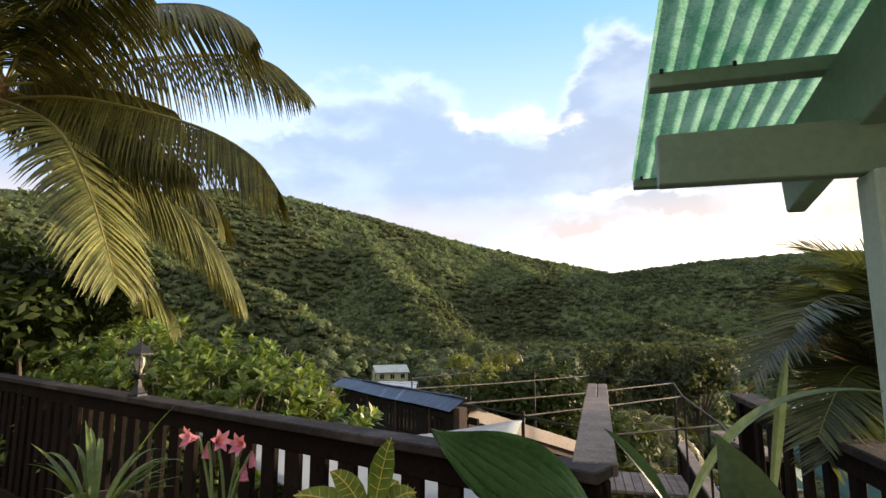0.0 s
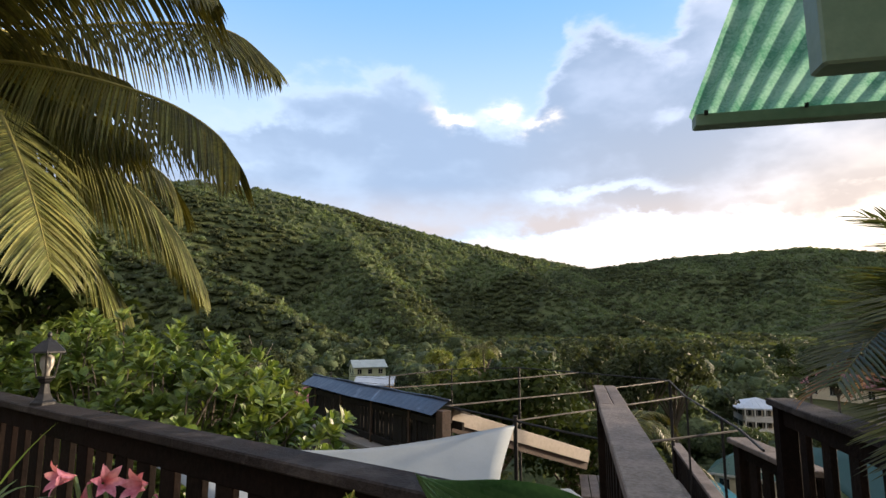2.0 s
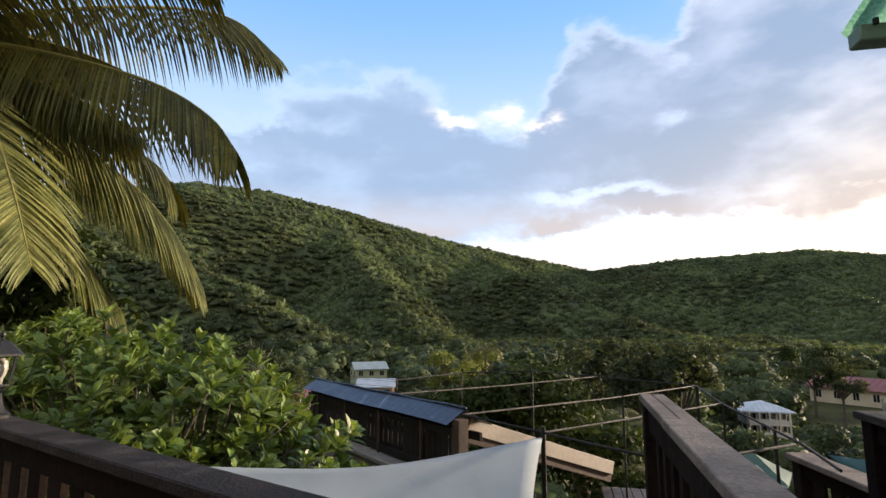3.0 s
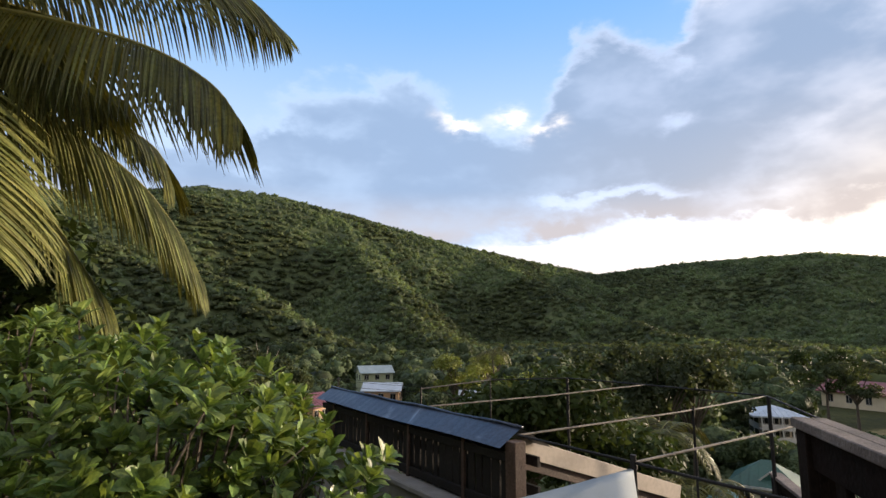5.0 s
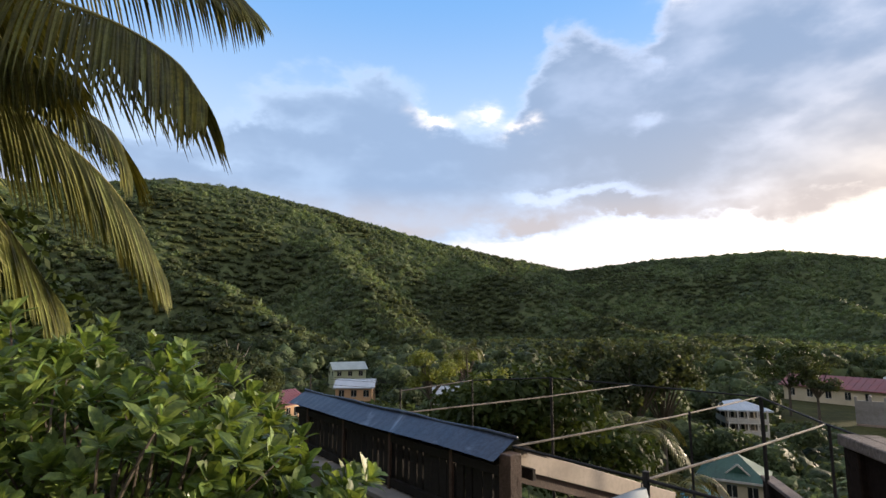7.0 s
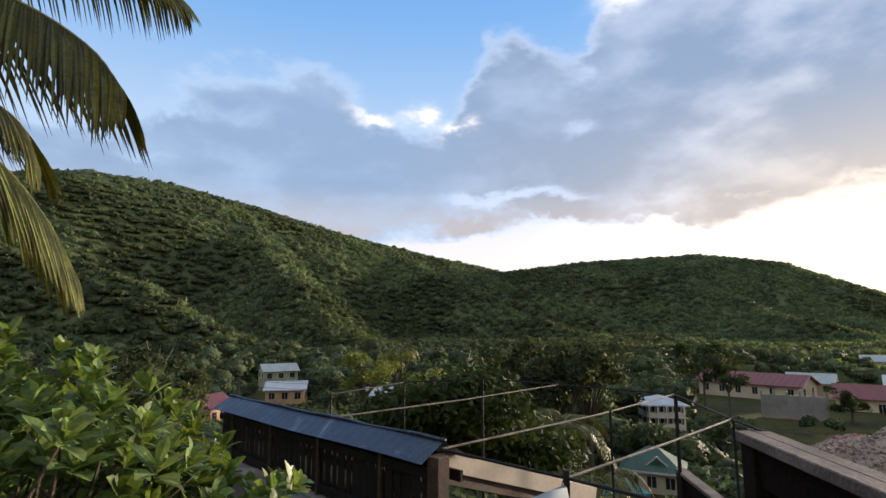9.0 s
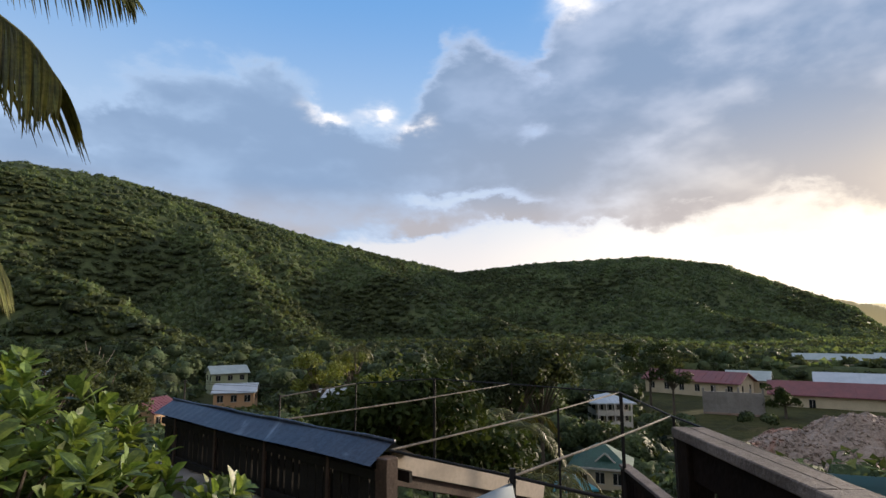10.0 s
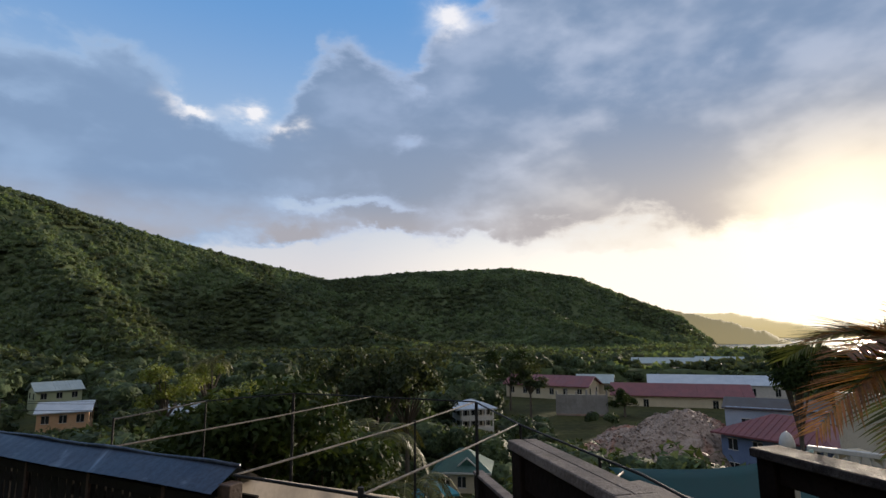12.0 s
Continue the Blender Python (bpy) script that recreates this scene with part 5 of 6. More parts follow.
def coconut_palm():
    C = Vector((-6.4, 7.35, 4.80))
    ob = thing("coconut_palm", "tall coconut palm with arching yellow-green fronds", "palm tree", (-7.2, 7.1, -2.7))
    trunk = [(-7.2, 7.1, -2.9), (-7.15, 7.12, -0.5), (-6.9, 7.2, 2.2), (-6.5, 7.33, 4.6)]
    pts = []
    for a, b in zip(trunk, trunk[1:]):
        pts += [Vector(a).lerp(Vector(b), k / 14) for k in range(14)]
    part("trunk", Geo().tube(pts, [0.17 - 0.001 * k + 0.008 * (k % 2) for k in range(len(pts))], 12), bark, ob)
    part("crown_fibre", Geo().lathe([(0.12, -0.45), (0.2, -0.3), (0.24, -0.05), (0.17, 0.2), (0.06, 0.42)], C, 12), fibre, ob)
    # knots of the rib, share of hanging leaflets, leaflet length
    fronds = [
        ([(-5.72, 7.83, 5.38), (-4.87, 8.43, 5.93), (-3.88, 9.13, 6.38), (-3.22, 9.60, 6.45)], (-2.64, 10.0, 6.04), 0.85, 1.25),
        ([(-5.17, 7.13, 4.68), (-4.03, 6.93, 4.41), (-3.02, 6.76, 4.05), (-2.38, 6.65, 3.65)], (-2.07, 6.59, 3.26), 0.85, 1.15),
        ([(-5.31, 7.97, 4.22), (-4.73, 8.30, 3.87), (-4.06, 8.67, 3.31), (-3.62, 8.92, 2.70)], (-3.34, 9.09, 2.09), 0.85, 1.3),
        ([(-5.67, 7.80, 4.38), (-5.19, 8.09, 3.50), (-4.82, 8.32, 2.75), (-4.49, 8.52, 2.16)], (-4.24, 8.67, 1.73), 0.7, 1.3),
        ([(-5.46, 6.93, 4.37), (-4.85, 6.67, 3.96), (-4.36, 6.45, 3.31), (-3.99, 6.29, 2.65)], (-3.69, 6.16, 2.01), 0.25, 1.05),
        ([(-5.19, 7.54, 4.58), (-4.40, 7.66, 4.07), (-3.76, 7.76, 3.67), (-3.39, 7.82, 3.39)], (-3.22, 7.85, 3.01), 0.5, 1.0),
        ([(-5.62, 7.39, 5.77), (-4.62, 7.44, 6.20), (-3.73, 7.48, 6.29), (-3.22, 7.51, 6.15)], (-2.88, 7.53, 5.94), 0.7, 1.2),
        ((-4.9, 6.7, 6.0), (-3.9, 6.4, 5.9), 0.7, 1.2), ((-5.3, 6.3, 6.4), (-4.3, 5.6, 6.0), 0.6, 1.2), ((-6.2, 6.1, 6.2), (-6.1, 4.9, 5.7), 0.5, 1.2),
        ((-7.4, 6.7, 6.2), (-8.5, 6.0, 5.7), 0.5, 1.2), ((-7.6, 7.8, 5.7), (-8.9, 8.3, 4.5), 0.5, 1.2), ((-6.3, 8.7, 5.9), (-6.0, 10.1, 5.5), 0.6, 1.2),
        ((-5.6, 8.2, 6.7), (-4.7, 8.9, 7.0), 0.7, 1.2), ((-4.75, 7.3, 4.35), (-3.5, 7.3, 3.75), 0.9, 1.1), ((-5.2, 8.0, 5.2), (-4.4, 8.5, 5.05), 0.9, 1.1)]
    for k, (m, t, hang, ln) in enumerate(fronds):
        frond_parts(ob, C + Vector((0.1 * math.sin(k), 0.1 * math.cos(k), 0.01 * k - 0.05)), m, t, ln, 116, old_palm_leaf if k in (2, 3, 4) else palm_leaf, palm_rib, 0.22, k, 0.034, 0.035, hang=hang)
    r = random.Random(2)
    for k in range(9):
        a = r.uniform(-1.2, 1.8)
        p = C + Vector((0.27 * math.cos(a), -0.05 + 0.27 * math.sin(a), r.uniform(-0.5, -0.22)))
        part("coconut", Geo().lathe([(0.012, -0.085), (0.05, -0.065), (0.07, -0.01), (0.06, 0.05), (0.02, 0.085)], p, 10), nut, ob, smooth=True)


coconut_palm()


def areca(at, fronds, label, seed):
    ob = thing("areca_palm", label, "palm", tuple(at), "palms beside the railing")
    base = Vector(at)
    for k in range(5):
        p = base + Vector((0.07 * math.cos(k * 1.3), 0.07 * math.sin(k * 1.3), 0))
        part("cane", Geo().tube([p, p + Vector((0.02, 0.02, 0.5)), p + Vector((0.03 * math.sin(k), 0.05, 0.9))], [0.022, 0.02, 0.016], 8), palm_rib, ob)
    for k, (m, t, mat) in enumerate(fronds):
        frond_parts(ob, base + Vector((0.03 * math.sin(k * 2), 0.03 * math.cos(k * 2), 0.75)), m, t, 0.40, 66, mat, palm_rib, 0.07, seed + k, 0.008, 0.0125, 0.25, hang=0.04)


areca((2.12, 2.62, 0.0), [((1.82, 2.55, 1.55), (1.34, 2.42, 1.30), areca_leaf), ((1.95, 2.55, 1.66), (1.55, 2.40, 1.58), areca_leaf), ((2.05, 2.65, 1.80), (1.78, 2.75, 1.93), areca_leaf),
                          ((1.75, 2.35, 1.35), (1.42, 2.15, 1.10), areca_leaf), ((2.2, 2.3, 1.8), (2.2, 1.8, 1.6), areca_leaf), ((2.45, 2.5, 1.8), (2.9, 2.3, 1.6), areca_leaf), ((1.95, 2.75, 1.42), (1.62, 2.95, 1.20), dry_leaf),
                          ((1.85, 2.45, 1.62), (1.45, 2.28, 1.52), areca_leaf), ((1.92, 2.62, 1.50), (1.50, 2.66, 1.36), areca_leaf), ((1.98, 2.5, 1.74), (1.72, 2.45, 1.77), areca_leaf), ((1.80, 2.40, 1.30), (1.55, 2.30, 0.98), areca_leaf), ((2.0, 2.3, 1.55), (1.75, 2.0, 1.45), areca_leaf)],
      "areca palm with arching feathery fronds beside the railing", 50)
areca((2.95, 3.25, 0.0), [((2.75, 3.4, 1.42), (2.34, 3.62, 1.12), dry_leaf), ((2.85, 3.4, 1.52), (2.42, 3.50, 1.46), dry_leaf), ((2.95, 3.5, 1.55), (2.72, 3.80, 1.52), dry_leaf),
                          ((2.95, 3.6, 1.55), (3.0, 4.1, 1.4), areca_leaf), ((3.1, 3.2, 1.7), (3.5, 3.0, 1.5), areca_leaf), ((2.72, 3.32, 1.45), (2.4, 3.30, 1.1), areca_leaf)],
      "areca palm with dry orange-brown fronds above the railing", 70)


# ---- shrub behind the rail ----
def leaf_blade(g, p, d, ln, w, droop, up):
    pts, q, d = [], p.copy(), d.normalized()
    for j in range(5):
        pts.append(q.copy())
        d = (d + Vector((0, 0, -droop * 0.16 * j))).normalized()
        q = q + d * (ln / 4)
    g.blade(pts, [w * 0.18, w * 0.55, w * 0.95, w * 0.9, w * 0.12], up=up, fold=0.28)


def shrub(name, label, lobes, n, leaf, width, mat, seed, whorl=8, wood_at=None):
    """A shrub of leafy whorls spread over the shells of lobes: (x, y, z, rx, ry, rz)."""
    r = random.Random(seed)
    base = Vector(wood_at)
    ob = thing(name, label, "shrub", tuple(base))
    total = sum(l[3] * l[4] + l[4] * l[5] + l[3] * l[5] for l in lobes)
    g, twigs = Geo(), Geo()
    for (x, y, z, rx, ry, rz) in lobes:
        c = Vector((x, y, z))
        for k in range(int(n * (rx * ry + ry * rz + rx * rz) / total)):
            while True:
                d = Vector((r.gauss(0, 1), r.gauss(0, 1), r.gauss(0, 1))).normalized()
                if d.z > -0.55:
                    break
            s = r.uniform(0.72, 1.08)
            bumps = 1 + 0.30 * noise.noise((d.x * 2.5 + x, d.y * 2.5 + y, d.z * 2.5))
            p = c + Vector((d.x * rx, d.y * ry, d.z * rz)) * s * bumps
            axis = (d * 0.7 + Vector((r.gauss(0, 0.25), r.gauss(0, 0.25), 0.75))).normalized()
            a = axis.cross(Vector((0.3, 0.7, 0.1))).normalized()
            b = axis.cross(a)
            if k % 3 == 0:
                twigs.tube([p - axis * 0.3 - d * 0.1, p - axis * 0.1, p], [0.008, 0.006, 0.004], 4, False)
            m = whorl + r.randint(-2, 2)
            o = r.uniform(0, 6)
            for j in range(m):
                t = o + 2.4 * j
                up = j / m
                dd = (a * math.cos(t) + b * math.sin(t)) * (1.0 - 0.55 * up) + axis * (0.35 + 0.7 * up)
                leaf_blade(g, p + axis * (0.05 * up), dd, leaf * r.uniform(0.65, 1.15) * (1 - 0.3 * up), width * r.uniform(0.8, 1.15), r.uniform(0.1, 0.7), axis)
    crown = part("crown", g, mat, ob)
    part("twig_tangle", twigs, bark, crown)["kind"] = "stuff"
    for k, (x, y, z, rx, ry, rz) in enumerate(lobes):
        part("limb", Geo().tube(bez(base, (base + Vector((x, y, z))) / 2 + Vector((0.1, -0.1, -0.25)), (x, y, z + rz * 0.4), 6), [0.05, 0.045, 0.04, 0.034, 0.028, 0.02, 0.012], 7), bark, ob)
    return ob


shrub("broadleaf_shrub", "large glossy bright green broadleaf shrub growing up to the railing",
      [(-2.65, 5.45, 0.42, 1.15, 0.85, 1.0), (-1.85, 5.15, 0.45, 0.85, 0.8, 0.85), (-1.15, 5.35, 0.20, 0.6, 0.6, 0.72), (-3.55, 6.45, 0.42, 1.0, 0.9, 1.1), (-2.1, 4.55, 0.1, 0.8, 0.45, 0.75), (-0.75, 5.2, -0.05, 0.35, 0.4, 0.5), (-4.6, 7.35, 0.25, 0.9, 0.85, 0.95)],
      1600, 0.150, 0.064, bush_leaf, 5, 9, (-2.3, 5.4, -2.7))


def leafy_tree(name, label, at, top, lobes, n_leaf, size, mat, seed, trunk_r=0.12, category="tree", bark_mat=None):
    ob = thing(name, label, category, tuple(at), {"fruit_tree": "fruit trees below the terrace", "valley_tree": "trees of the valley"}.get(name, ""))
    a, t = Vector(at), Vector(top)
    bm_ = bark_mat or bark
    part("trunk", Geo().tube(bez(a + Vector((0, 0, -0.3)), (a + t) / 2 + Vector((0.15, 0.1, 0)), t, 8), [trunk_r * (1 - 0.08 * k) for k in range(9)], 8), bm_, ob)
    limbs = Geo()
    for x, y, z, rr in lobes:
        limbs.tube(bez(a.lerp(t, 0.55), (a.lerp(t, 0.6) + Vector((x, y, z))) / 2, (x, y, z), 5), [trunk_r * q for q in (0.5, 0.42, 0.34, 0.26, 0.18, 0.1)], 6)
    part("branching", limbs, bm_, ob)
    v, f = leaf_cloud([l[:3] for l in lobes], [l[3] for l in lobes], n_leaf, size, 0.85, seed, 0.3)
    v = v - np.array(at)
    o = new("crown", fast_mesh("crown", v, f, mat))
    o.parent = ob
    return ob


def lobes_of(c, spread, n, rad, seed, squash=0.8):
    r = random.Random(seed)
    return [(c[0] + r.uniform(-1, 1) * spread * 0.72, c[1] + r.uniform(-1, 1) * spread * 0.72, c[2] + r.uniform(-1, 1) * spread * 0.72 * squash, rad * r.uniform(0.75, 1.3)) for _ in range(n)]


leafy_tree("shade_tree", "dark dense broadleaf tree under the coconut palm", (-6.6, 8.8, -2.7), (-6.4, 8.7, 1.2), lobes_of((-6.35, 8.7, 1.5), 1.9, 22, 0.75, 1), 420, 0.09, dark_leaf, 31, 0.16)
leafy_tree("fruit_tree", "dark green broad-leaved fruit tree beyond the pipe frame", (1.6, 15.5, -4.5), (1.6, 15.5, -1.6), lobes_of((1.4, 15.2, -1.0), 2.3, 18, 0.85, 2, 0.6), 620, 0.10, dark_leaf, 32, 0.16)
leafy_tree("fruit_tree", "dark green broad-leaved fruit tree beyond the pipe frame", (4.6, 17.5, -5.5), (4.5, 17.5, -2.5), lobes_of((4.4, 17.2, -2.2), 2.0, 14, 0.8, 3, 0.7), 560, 0.10, dark_leaf, 33, 0.14)
leafy_tree("fruit_tree", "green fruit tree beyond the pipe frame", (0.8, 22, -7.5), (0.9, 22, -4.5), lobes_of((0.9, 22, -3.9), 2.1, 12, 0.9, 4, 0.6), 520, 0.12, tree_leaf, 34, 0.16)
for k, (az, r, top, spread, mat) in enumerate([(22.5, 55, -0.5, 4.6, tree_leaf), (25.5, 60, 0.0, 4.2, tree_leaf), (18.5, 62, -1.5, 4.5, tree_leaf), (3.0, 95, -3.5, 4.5, yellow_leaf), (6.5, 110, -3.5, 4.0, yellow_leaf), (8.5, 62, -4.0, 3.2, yellow_leaf),
                                              (-16, 70, -2.5, 5.0, tree_leaf), (-20, 60, -1.0, 4.5, tree_leaf), (-14.5, 75, -4.0, 4.0, tree_leaf), (38, 120, -4, 4.5, tree_leaf), (36, 135, -3, 5.5, dark_leaf), (61.4, 62, 0.2, 3.0, dark_leaf), (64.6, 66, -0.4, 3.2, dark_leaf), (47, 128, -10, 3.4, dark_leaf), (13, 52, -4.5, 3.4, tree_leaf)]):
    g0 = at_az(az, r)
    leafy_tree("valley_tree", "tall rounded green tree standing in the valley" if mat is not yellow_leaf else "yellow-green feathery tree standing in the valley", tuple(g0), (g0.x, g0.y, top - spread * 0.6), lobes_of((g0.x, g0.y, top - spread * 0.62), spread, 18, spread * 0.30, 60 + k, 0.8), 460 if az > 60 else 260, spread * 0.055, mat, 80 + k, 0.3)


def bare_tree():
    r = random.Random(8)
    a = at_az(-16.3, 78)
    ob = thing("bare_tree", "pale leafless tree with forked branches", "tree", tuple(a))
    g = Geo()
    top = Vector((a.x, a.y, -3.6))
    g.tube(bez(a, (a + top) / 2 + Vector((0.3, 0, 0)), top, 8), [0.25 - 0.015 * k for k in range(9)], 7)
    part("trunk", g, pale_bark, ob)
    for k in range(8):
        s = top + Vector((0, 0, -r.uniform(0, 3)))
        e = s + Vector((r.uniform(-2.4, 2.4), r.uniform(-1, 1), r.uniform(1.5, 4)))
        part("branch", Geo().tube(bez(s, (s + e) / 2 + Vector((0, 0, -0.4)), e, 6), [0.12, 0.1, 0.085, 0.07, 0.05, 0.035, 0.02], 6), pale_bark, ob)


bare_tree()


# ---- small palms in the valley garden ----
def garden_palm(at, height, ln, seed, label, n=13):
    r = random.Random(seed)
    a = Vector(at)
    c = a + Vector((r.uniform(-0.3, 0.3), 0, height))
    ob = thing("garden_palm", label, "palm tree", tuple(a), "garden palms")
    part("trunk", Geo().tube(bez(a, (a + c) / 2 + Vector((0.2, 0, 0)), c, 8), [0.14] * 9, 7), bark, ob)
    for k in range(n):
        t = 2 * math.pi * k / n + r.uniform(-0.2, 0.2)
        e = r.uniform(-0.4, 0.9)
        d = Vector((math.cos(t), math.sin(t), 0))
        frond_parts(ob, c, c + d * ln * 0.55 + Vector((0, 0, ln * (0.22 + 0.25 * e))), c + d * ln * 0.95 + Vector((0, 0, ln * (-0.35 + 0.5 * e))), ln * 0.26, 26, palm_leaf, palm_rib, 0.5, seed * 40 + k, 0.03, 0.07)


for k, (az, r, top, ln) in enumerate([(22.0, 24, -3.2, 2.6), (25.0, 22, -4.6, 2.3), (20.0, 30, -6.2, 2.4), (6.8, 100, -3.0, 3.6), (55.5, 30, -5.8, 1.8), (52.5, 33, -6.6, 1.8), (57.5, 34, -6.6, 1.8)]):
    g0 = at_az(az, r)
    garden_palm(tuple(g0), top - g0.z, ln, 5 + k, "small garden palm with spreading fronds below the terrace")


# ---- potted plants on the terrace ----
def pot(ob, c, r0, h):
    part("pot", Geo().lathe([(r0 * 0.7, 0), (r0 * 0.95, h * 0.85), (r0 * 1.08, h * 0.86), (r0 * 1.08, h), (r0 * 0.95, h), (r0 * 0.9, h * 0.9)], c, 20), terracotta, ob)
    part("soil", Geo().lathe([(0.01, h * 0.88), (r0 * 0.93, h * 0.9)], c, 20), soil, ob)


def strap_plant():
    c = Vector((-1.36, 2.26, 0.0))
    ob = thing("potted_strap_plant", "potted plant with long bright green strap leaves by the railing", "potted plant", tuple(c))
    pot(ob, c, 0.15, 0.84)
    r = random.Random(12)
    for k in range(26):
        t = r.uniform(0, 2 * math.pi)
        d = Vector((math.cos(t), math.sin(t), 0))
        ln = r.uniform(0.22, 0.36)
        rise = r.uniform(0.10, 0.36)
        p0 = c + Vector((0, 0, 0.78)) + d * 0.03
        part("leaf", Geo().blade(bez(p0, p0 + d * ln * 0.38 + Vector((0, 0, rise * 0.72)), p0 + d * ln * 0.8 + Vector((0, 0, rise * r.uniform(0.75, 1.2))), 8), [0.013, 0.019, 0.024, 0.026, 0.025, 0.022, 0.017, 0.010, 0.002], fold=0.3), spider_leaf, ob)


strap_plant()


def lilies():
    c = Vector((-0.82, 2.14, 0.0))
    ob = thing("potted_lily", "pot of pink-red lily flowers on tall green stems", "potted plant", tuple(c))
    pot(ob, c, 0.15, 0.5)
    heads = [((-0.94, 2.118, 1.105), (-0.5, -0.6, 0.1)), ((-0.847, 2.153, 1.085), (0.5, -0.5, 0.2)), ((-0.776, 2.177, 1.070), (-0.2, -0.8, 0.15)), ((-0.727, 2.18, 1.01), (0.2, -0.2, -0.9)), ((-0.75, 2.162, 0.965), (0.1, -0.3, -0.8)), ((-0.882, 2.133, 1.055), (-0.1, 0.0, -0.9))]
    for k, (h, d) in enumerate(heads):
        h, d = Vector(h), Vector(d).normalized()
        s = c + Vector((0.04 * math.cos(k), 0.04 * math.sin(k), 0.45))
        part("stem", Geo().tube(bez(s, (s + h) / 2 + Vector((0, 0, 0.12)), h - d * 0.03, 8), 0.006, 6), stem_green, ob)
        g = Geo()
        a = d.cross(Vector((0.2, 0.1, 1))).normalized()
        b = d.cross(a)
        wide = 0.045 if k < 3 else 0.022
        for j in range(6):
            t = j * math.pi / 3
            o = a * math.cos(t) + b * math.sin(t)
            p0 = h - d * 0.035
            g.blade(bez(p0, p0 + d * 0.045 + o * wide * 0.45, p0 + d * 0.06 + o * wide, 5), [0.008, 0.020, 0.026, 0.022, 0.013, 0.001], up=d, fold=0.2)
        part("flower", g, petal, ob, "pink-red trumpet flower")
    r = random.Random(5)
    for k in range(9):
        t = r.uniform(0, 6.28)
        d = Vector((math.cos(t), math.sin(t), 0))
        p0 = c + Vector((0, 0, 0.45))
        part("leaf", Geo().blade(bez(p0, p0 + d * 0.16 + Vector((0, 0, 0.2)), p0 + d * 0.33 + Vector((0, 0, 0.12)), 6), [0.02, 0.03, 0.034, 0.032, 0.026, 0.016, 0.002]), spider_leaf, ob)


lilies()


def croton():
    c = Vector((-0.22, 1.78, 0.0))
    ob = thing("potted_croton", "potted croton with yellow-veined oval leaves", "potted plant", tuple(c))
    pot(ob, c, 0.15, 0.45)
    top = c + Vector((0, 0, 0.92))
    part("stem", Geo().tube([c + Vector((0, 0, 0.4)), top], [0.012, 0.008], 7), bark, ob)
    spec = [((0.06, -0.05, 0.24), 0.27), ((-0.19, -0.03, 0.07), 0.25), ((-0.09, -0.02, 0.11), 0.2), ((0.09, -0.02, 0.06), 0.17), ((0.16, 0.0, 0.02), 0.2), ((-0.13, -0.14, -0.02), 0.2), ((0.05, 0.15, 0.05), 0.22), ((0.11, -0.12, -0.03), 0.2)]
    for d, ln in spec:
        d = Vector(d).normalized()
        path = bez(top + Vector((0, 0, -0.02)), top + d * ln * 0.5 + Vector((0, 0, 0.02)), top + d * ln, 9)
        w = [0.006, 0.02, 0.045, 0.064, 0.074, 0.076, 0.068, 0.052, 0.03, 0.002]
        lf = part("leaf", Geo().blade(path, w, up=(0, -0.9, 0.5), fold=0.2), croton_leaf, ob)
        vein = Geo().tube([p + Vector((0, -0.003, 0.002)) for p in path], 0.0022, 5)
        for k in range(2, 9):
            t = (path[k] - path[k - 1]).normalized()
            s = t.cross(Vector((0, -0.9, 0.5))).normalized()
            nn = s.cross(t)
            for sg in (-1, 1):
                e = path[k] + (s * sg * 0.42 * w[k]) + t * 0.014 + nn * (w[k] * 0.085)
                vein.tube([path[k] + nn * 0.002, e + nn * 0.002], [0.0014, 0.0007], 4, False)
        part("vein", vein, vein_yellow, lf)


croton()


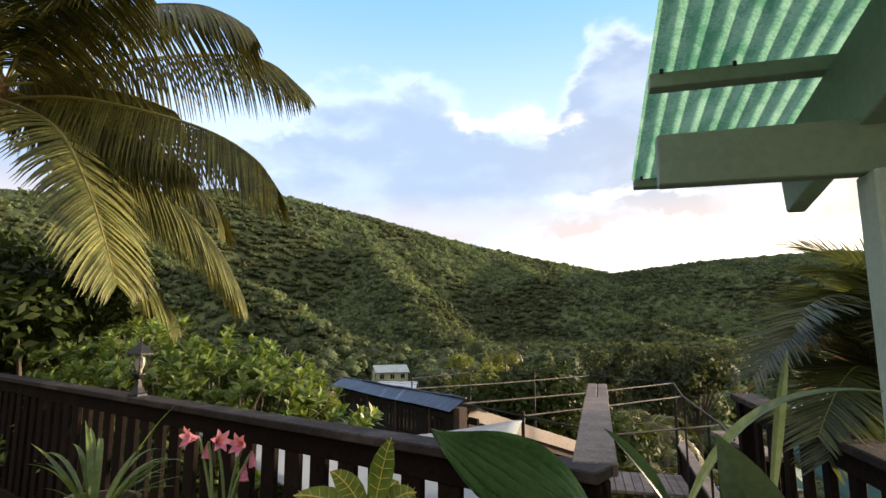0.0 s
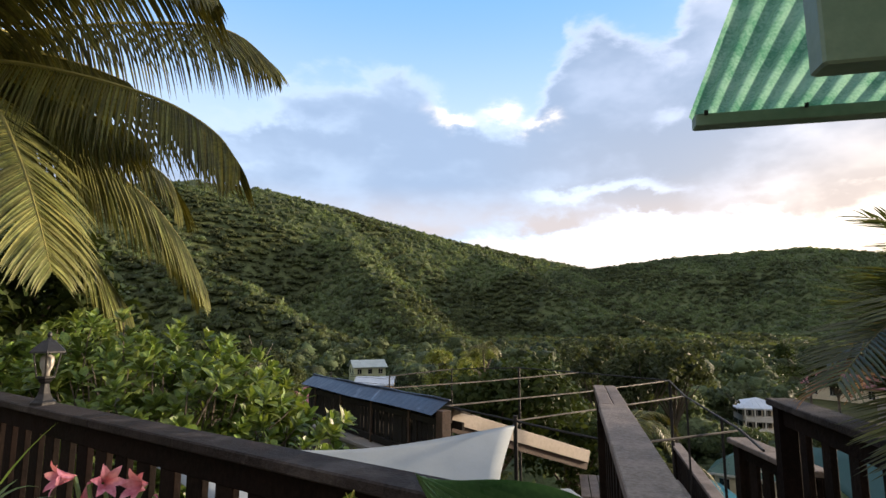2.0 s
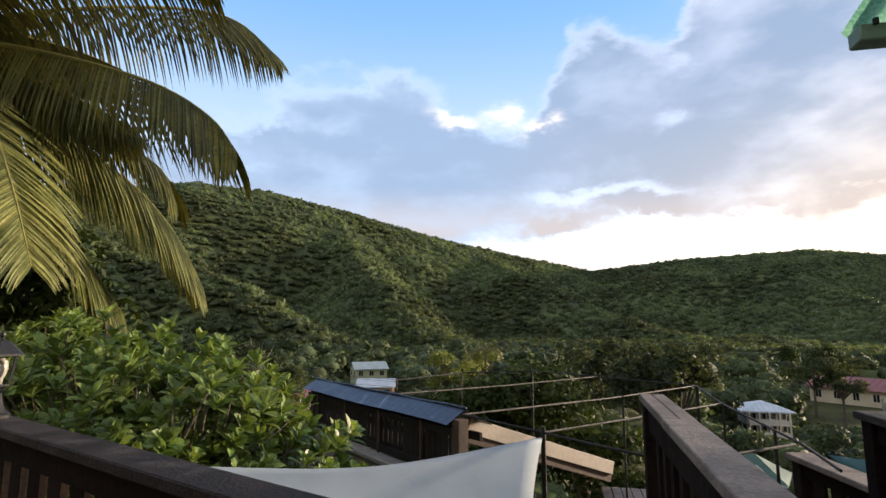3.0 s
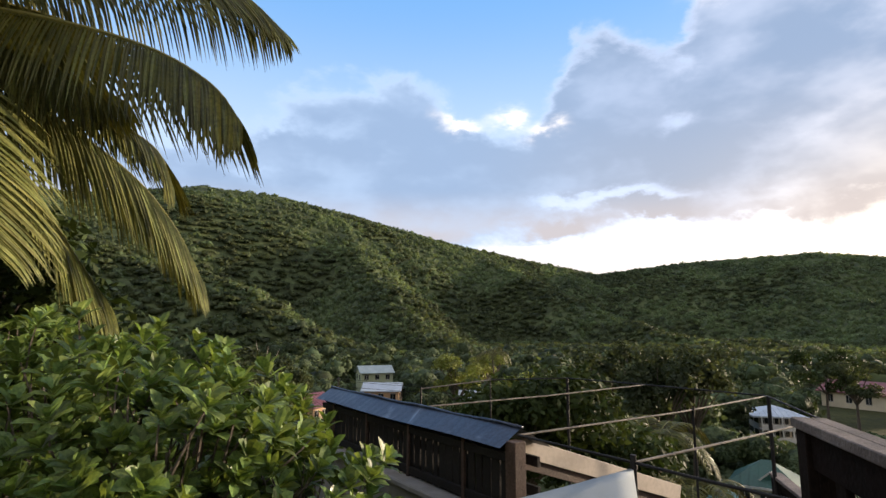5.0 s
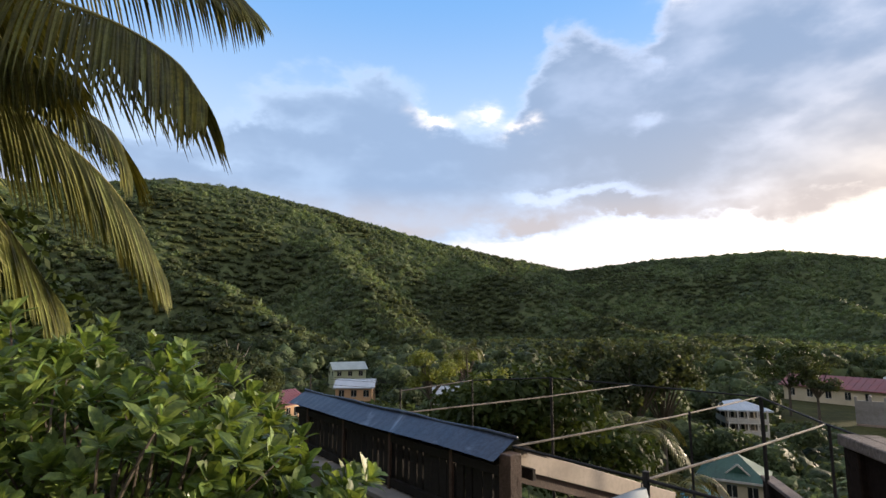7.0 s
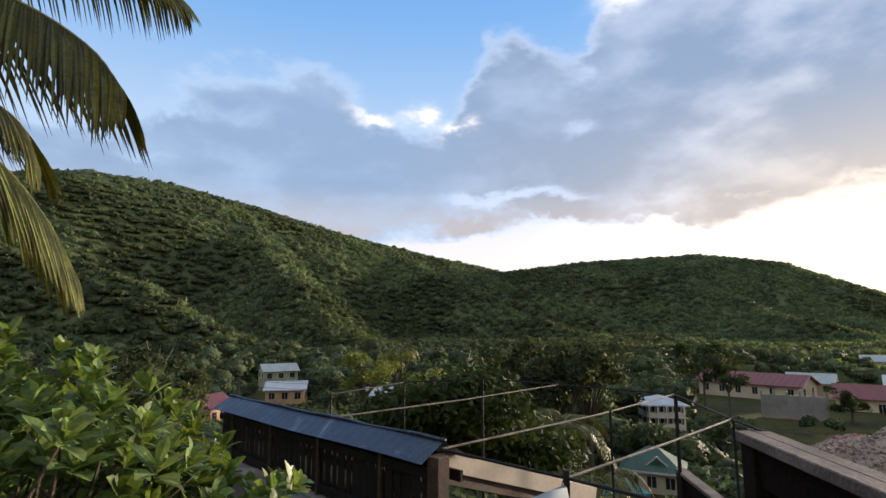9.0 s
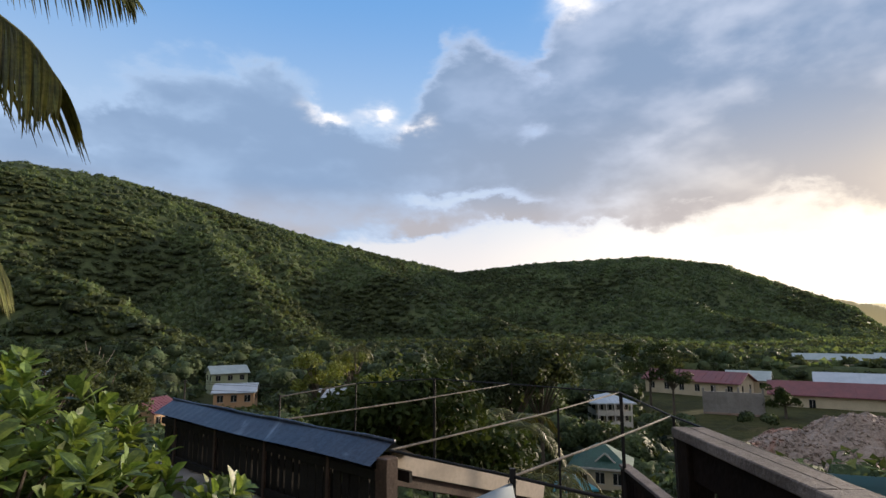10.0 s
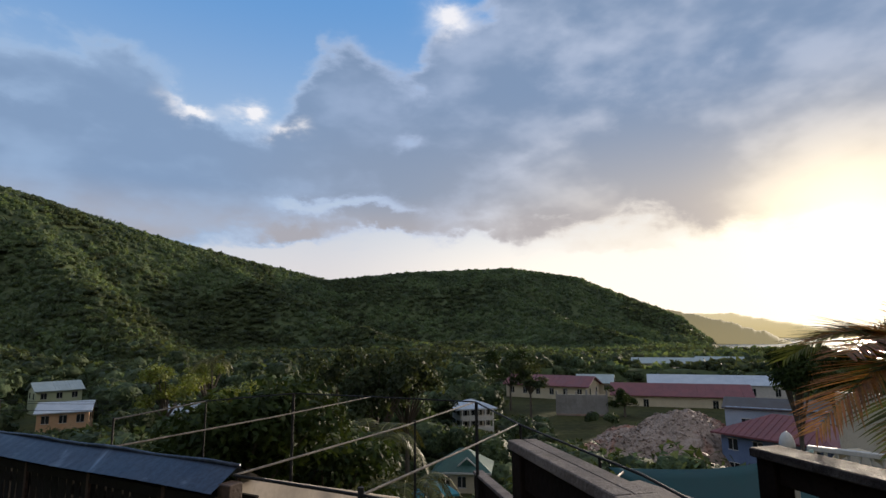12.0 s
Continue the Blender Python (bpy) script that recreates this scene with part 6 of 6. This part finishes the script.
def pleated_palm():
    c = Vector((0.42, 1.32, 0.0))
    ob = thing("potted_pleated_palm", "potted palm with a broad pleated leaf and long arching grey-green leaves", "potted plant", tuple(c))
    pot(ob, c, 0.18, 0.42)
    a, b, n = Vector((0.35, 1.49, 1.03)), Vector((-0.04, 1.74, 1.205)), 30
    d = (b - a)
    s = d.cross(Vector((0, -0.85, 0.55))).normalized()
    nn = s.cross(d).normalized()

    def leaf(u, v):
        w = 0.115 * math.sin(math.pi * min(1, 0.10 + 0.90 * u) ** 0.75) if u < 1 else 0.0
        x = (v - 0.5) * 2
        p = a + d * u + s * (x * w) + nn * (-0.045 * x * x + 0.05 * math.sin(u * math.pi) + (0.017 * (1 - 2 * (round(v * 16) % 2))) * math.sin(math.pi * min(u + 0.05, 1)))
        return p
    part("pleated_leaf", Geo().grid(leaf, 22, 16), pleat_leaf, ob, "deep green pleated leaf")
    part("stalk", Geo().tube(bez(c + Vector((0, 0, 0.35)), (0.40, 1.36, 0.75), a, 8), 0.009, 7), stem_green, ob)
    W = [0.016, 0.023, 0.027, 0.030, 0.031, 0.030, 0.028, 0.024, 0.019, 0.012, 0.003]
    k0 = c + Vector((0.10, -0.12, 0.80))
    for b0, m, t, w in (((0.52, 1.21, 1.15), (0.66, 1.165, 1.335), (0.84, 1.07, 1.385), 0.75), ((0.46, 1.19, 1.15), (0.41, 1.205, 1.225), (0.352, 1.235, 1.288), 1.1), ((0.68, 1.19, 1.16), (0.71, 1.19, 1.33), (0.738, 1.19, 1.458), 0.7), ((0.45, 1.30, 0.98), (0.25, 1.30, 1.02), (0.02, 1.38, 0.98), 1.2)):
        part("strap_leaf", Geo().blade(bez(b0, m, t, 10), [x * w for x in W], up=(0, -0.5, 0.85), fold=0.45), strap_leaf if w < 0.9 else blade_leaf, ob, "long arching leaf")
        part("leaf_stalk", Geo().tube(bez(k0, (k0 + Vector(b0)) / 2 + Vector((0.01, 0.0, -0.02)), b0, 6), 0.007, 6), stem_green, ob)
    part("broad_leaf", Geo().blade(bez((0.60, 1.03, 1.02), (0.555, 1.04, 1.18), (0.512, 1.065, 1.308), 10), [0.03, 0.07, 0.1, 0.12, 0.125, 0.12, 0.105, 0.085, 0.06, 0.03, 0.003], up=(0, -1, 0.2), fold=0.3), blade_leaf, ob)
    part("stalk", Geo().tube(bez(c + Vector((0, 0, 0.35)), (0.55, 1.15, 0.7), (0.60, 1.03, 1.03), 6), 0.01, 6), stem_green, ob)
    part("cane", Geo().tube([c + Vector((0, 0, 0.35)), k0], [0.03, 0.022], 8), bark, ob)


pleated_palm()


# ---- neighbour's terrace ----
def neighbour():
    ob = thing("neighbour_house", "cream neighbouring house front with arch and white balustrade", "house", (10.3, 7.9, -6))
    a = at_az(62.3, 12.0, -1.15)
    m = Matrix.Translation(a) @ Matrix.Rotation(radians(-62.3 - 14), 4, "Z")
    part("wall", Geo().box((0.2, 0.8, -5.5), (4.5, 1.1, 1.6), m, 0.02), plaster, ob)
    part("terrace_slab", Geo().box((0.0, -0.6, -0.4), (4.5, 1.0, -0.15), m, 0.02), plaster, ob)
    part("terrace_wall", Geo().box((0.1, -0.5, -5.5), (4.5, 0.9, -0.4), m, 0.02), plaster, ob)
    part("handrail", Geo().box((0.0, -0.5, 0.72), (4.5, -0.38, 0.80), m, 0.01), white_paint, ob)
    for k in range(28):
        x = 0.1 + k * 0.155
        c = m @ Vector((x, -0.44, -0.15))
        part("baluster", Geo().lathe([(0.03, 0), (0.022, 0.1), (0.036, 0.3), (0.02, 0.55), (0.02, 0.75), (0.03, 0.87)], c, 8), white_paint, ob)
    part("arch", Geo().tube([m @ Vector((0.15 + 0.55 * (1 - math.cos(k * math.pi / 12)), -0.35, 0.0 + 0.78 * math.sin(k * math.pi / 12))) for k in range(13)], 0.05, 8), cream_wall, ob)
    c = Vector((4.75, 5.13, -3.0))
    po = thing("white_post", "white painted round post with a rounded cap", "post", tuple(c))
    part("shaft", Geo().lathe([(0.065, 0), (0.062, 3.42), (0.075, 3.45), (0.075, 3.50), (0.06, 3.53)], c, 18), white_paint, po, smooth=True)
    part("cap", Geo().lathe([(0.06, 3.53), (0.064, 3.58), (0.055, 3.63), (0.034, 3.67), (0.008, 3.69)], c, 18), white_paint, po, smooth=True)


neighbour()


def power_lines():
    ob = thing("power_line", "utility poles carrying sagging black cables across the valley", "power line", tuple(at_az(-14, 60)))
    a, b, c = at_az(-38, 62, -4.5), at_az(-9.0, 92, -6.5), at_az(20, 120, -8.0)
    for p in (b, c):
        part("pole", Geo().tube([(p.x, p.y, float(land(p.x, p.y)) - 0.5), (p.x, p.y, p.z + 0.4)], 0.13, 8), bark, ob)
    for o in (0.0, -0.9, 0.3):
        for p, q in ((a, b), (b, c)):
            part("cable", Geo().tube(bez(p + Vector((0, 0, o)), (p + q) / 2 + Vector((0, 0, o - 1.6)), q + Vector((0, 0, o)), 14), 0.03, 5), black_metal, ob)


power_lines()
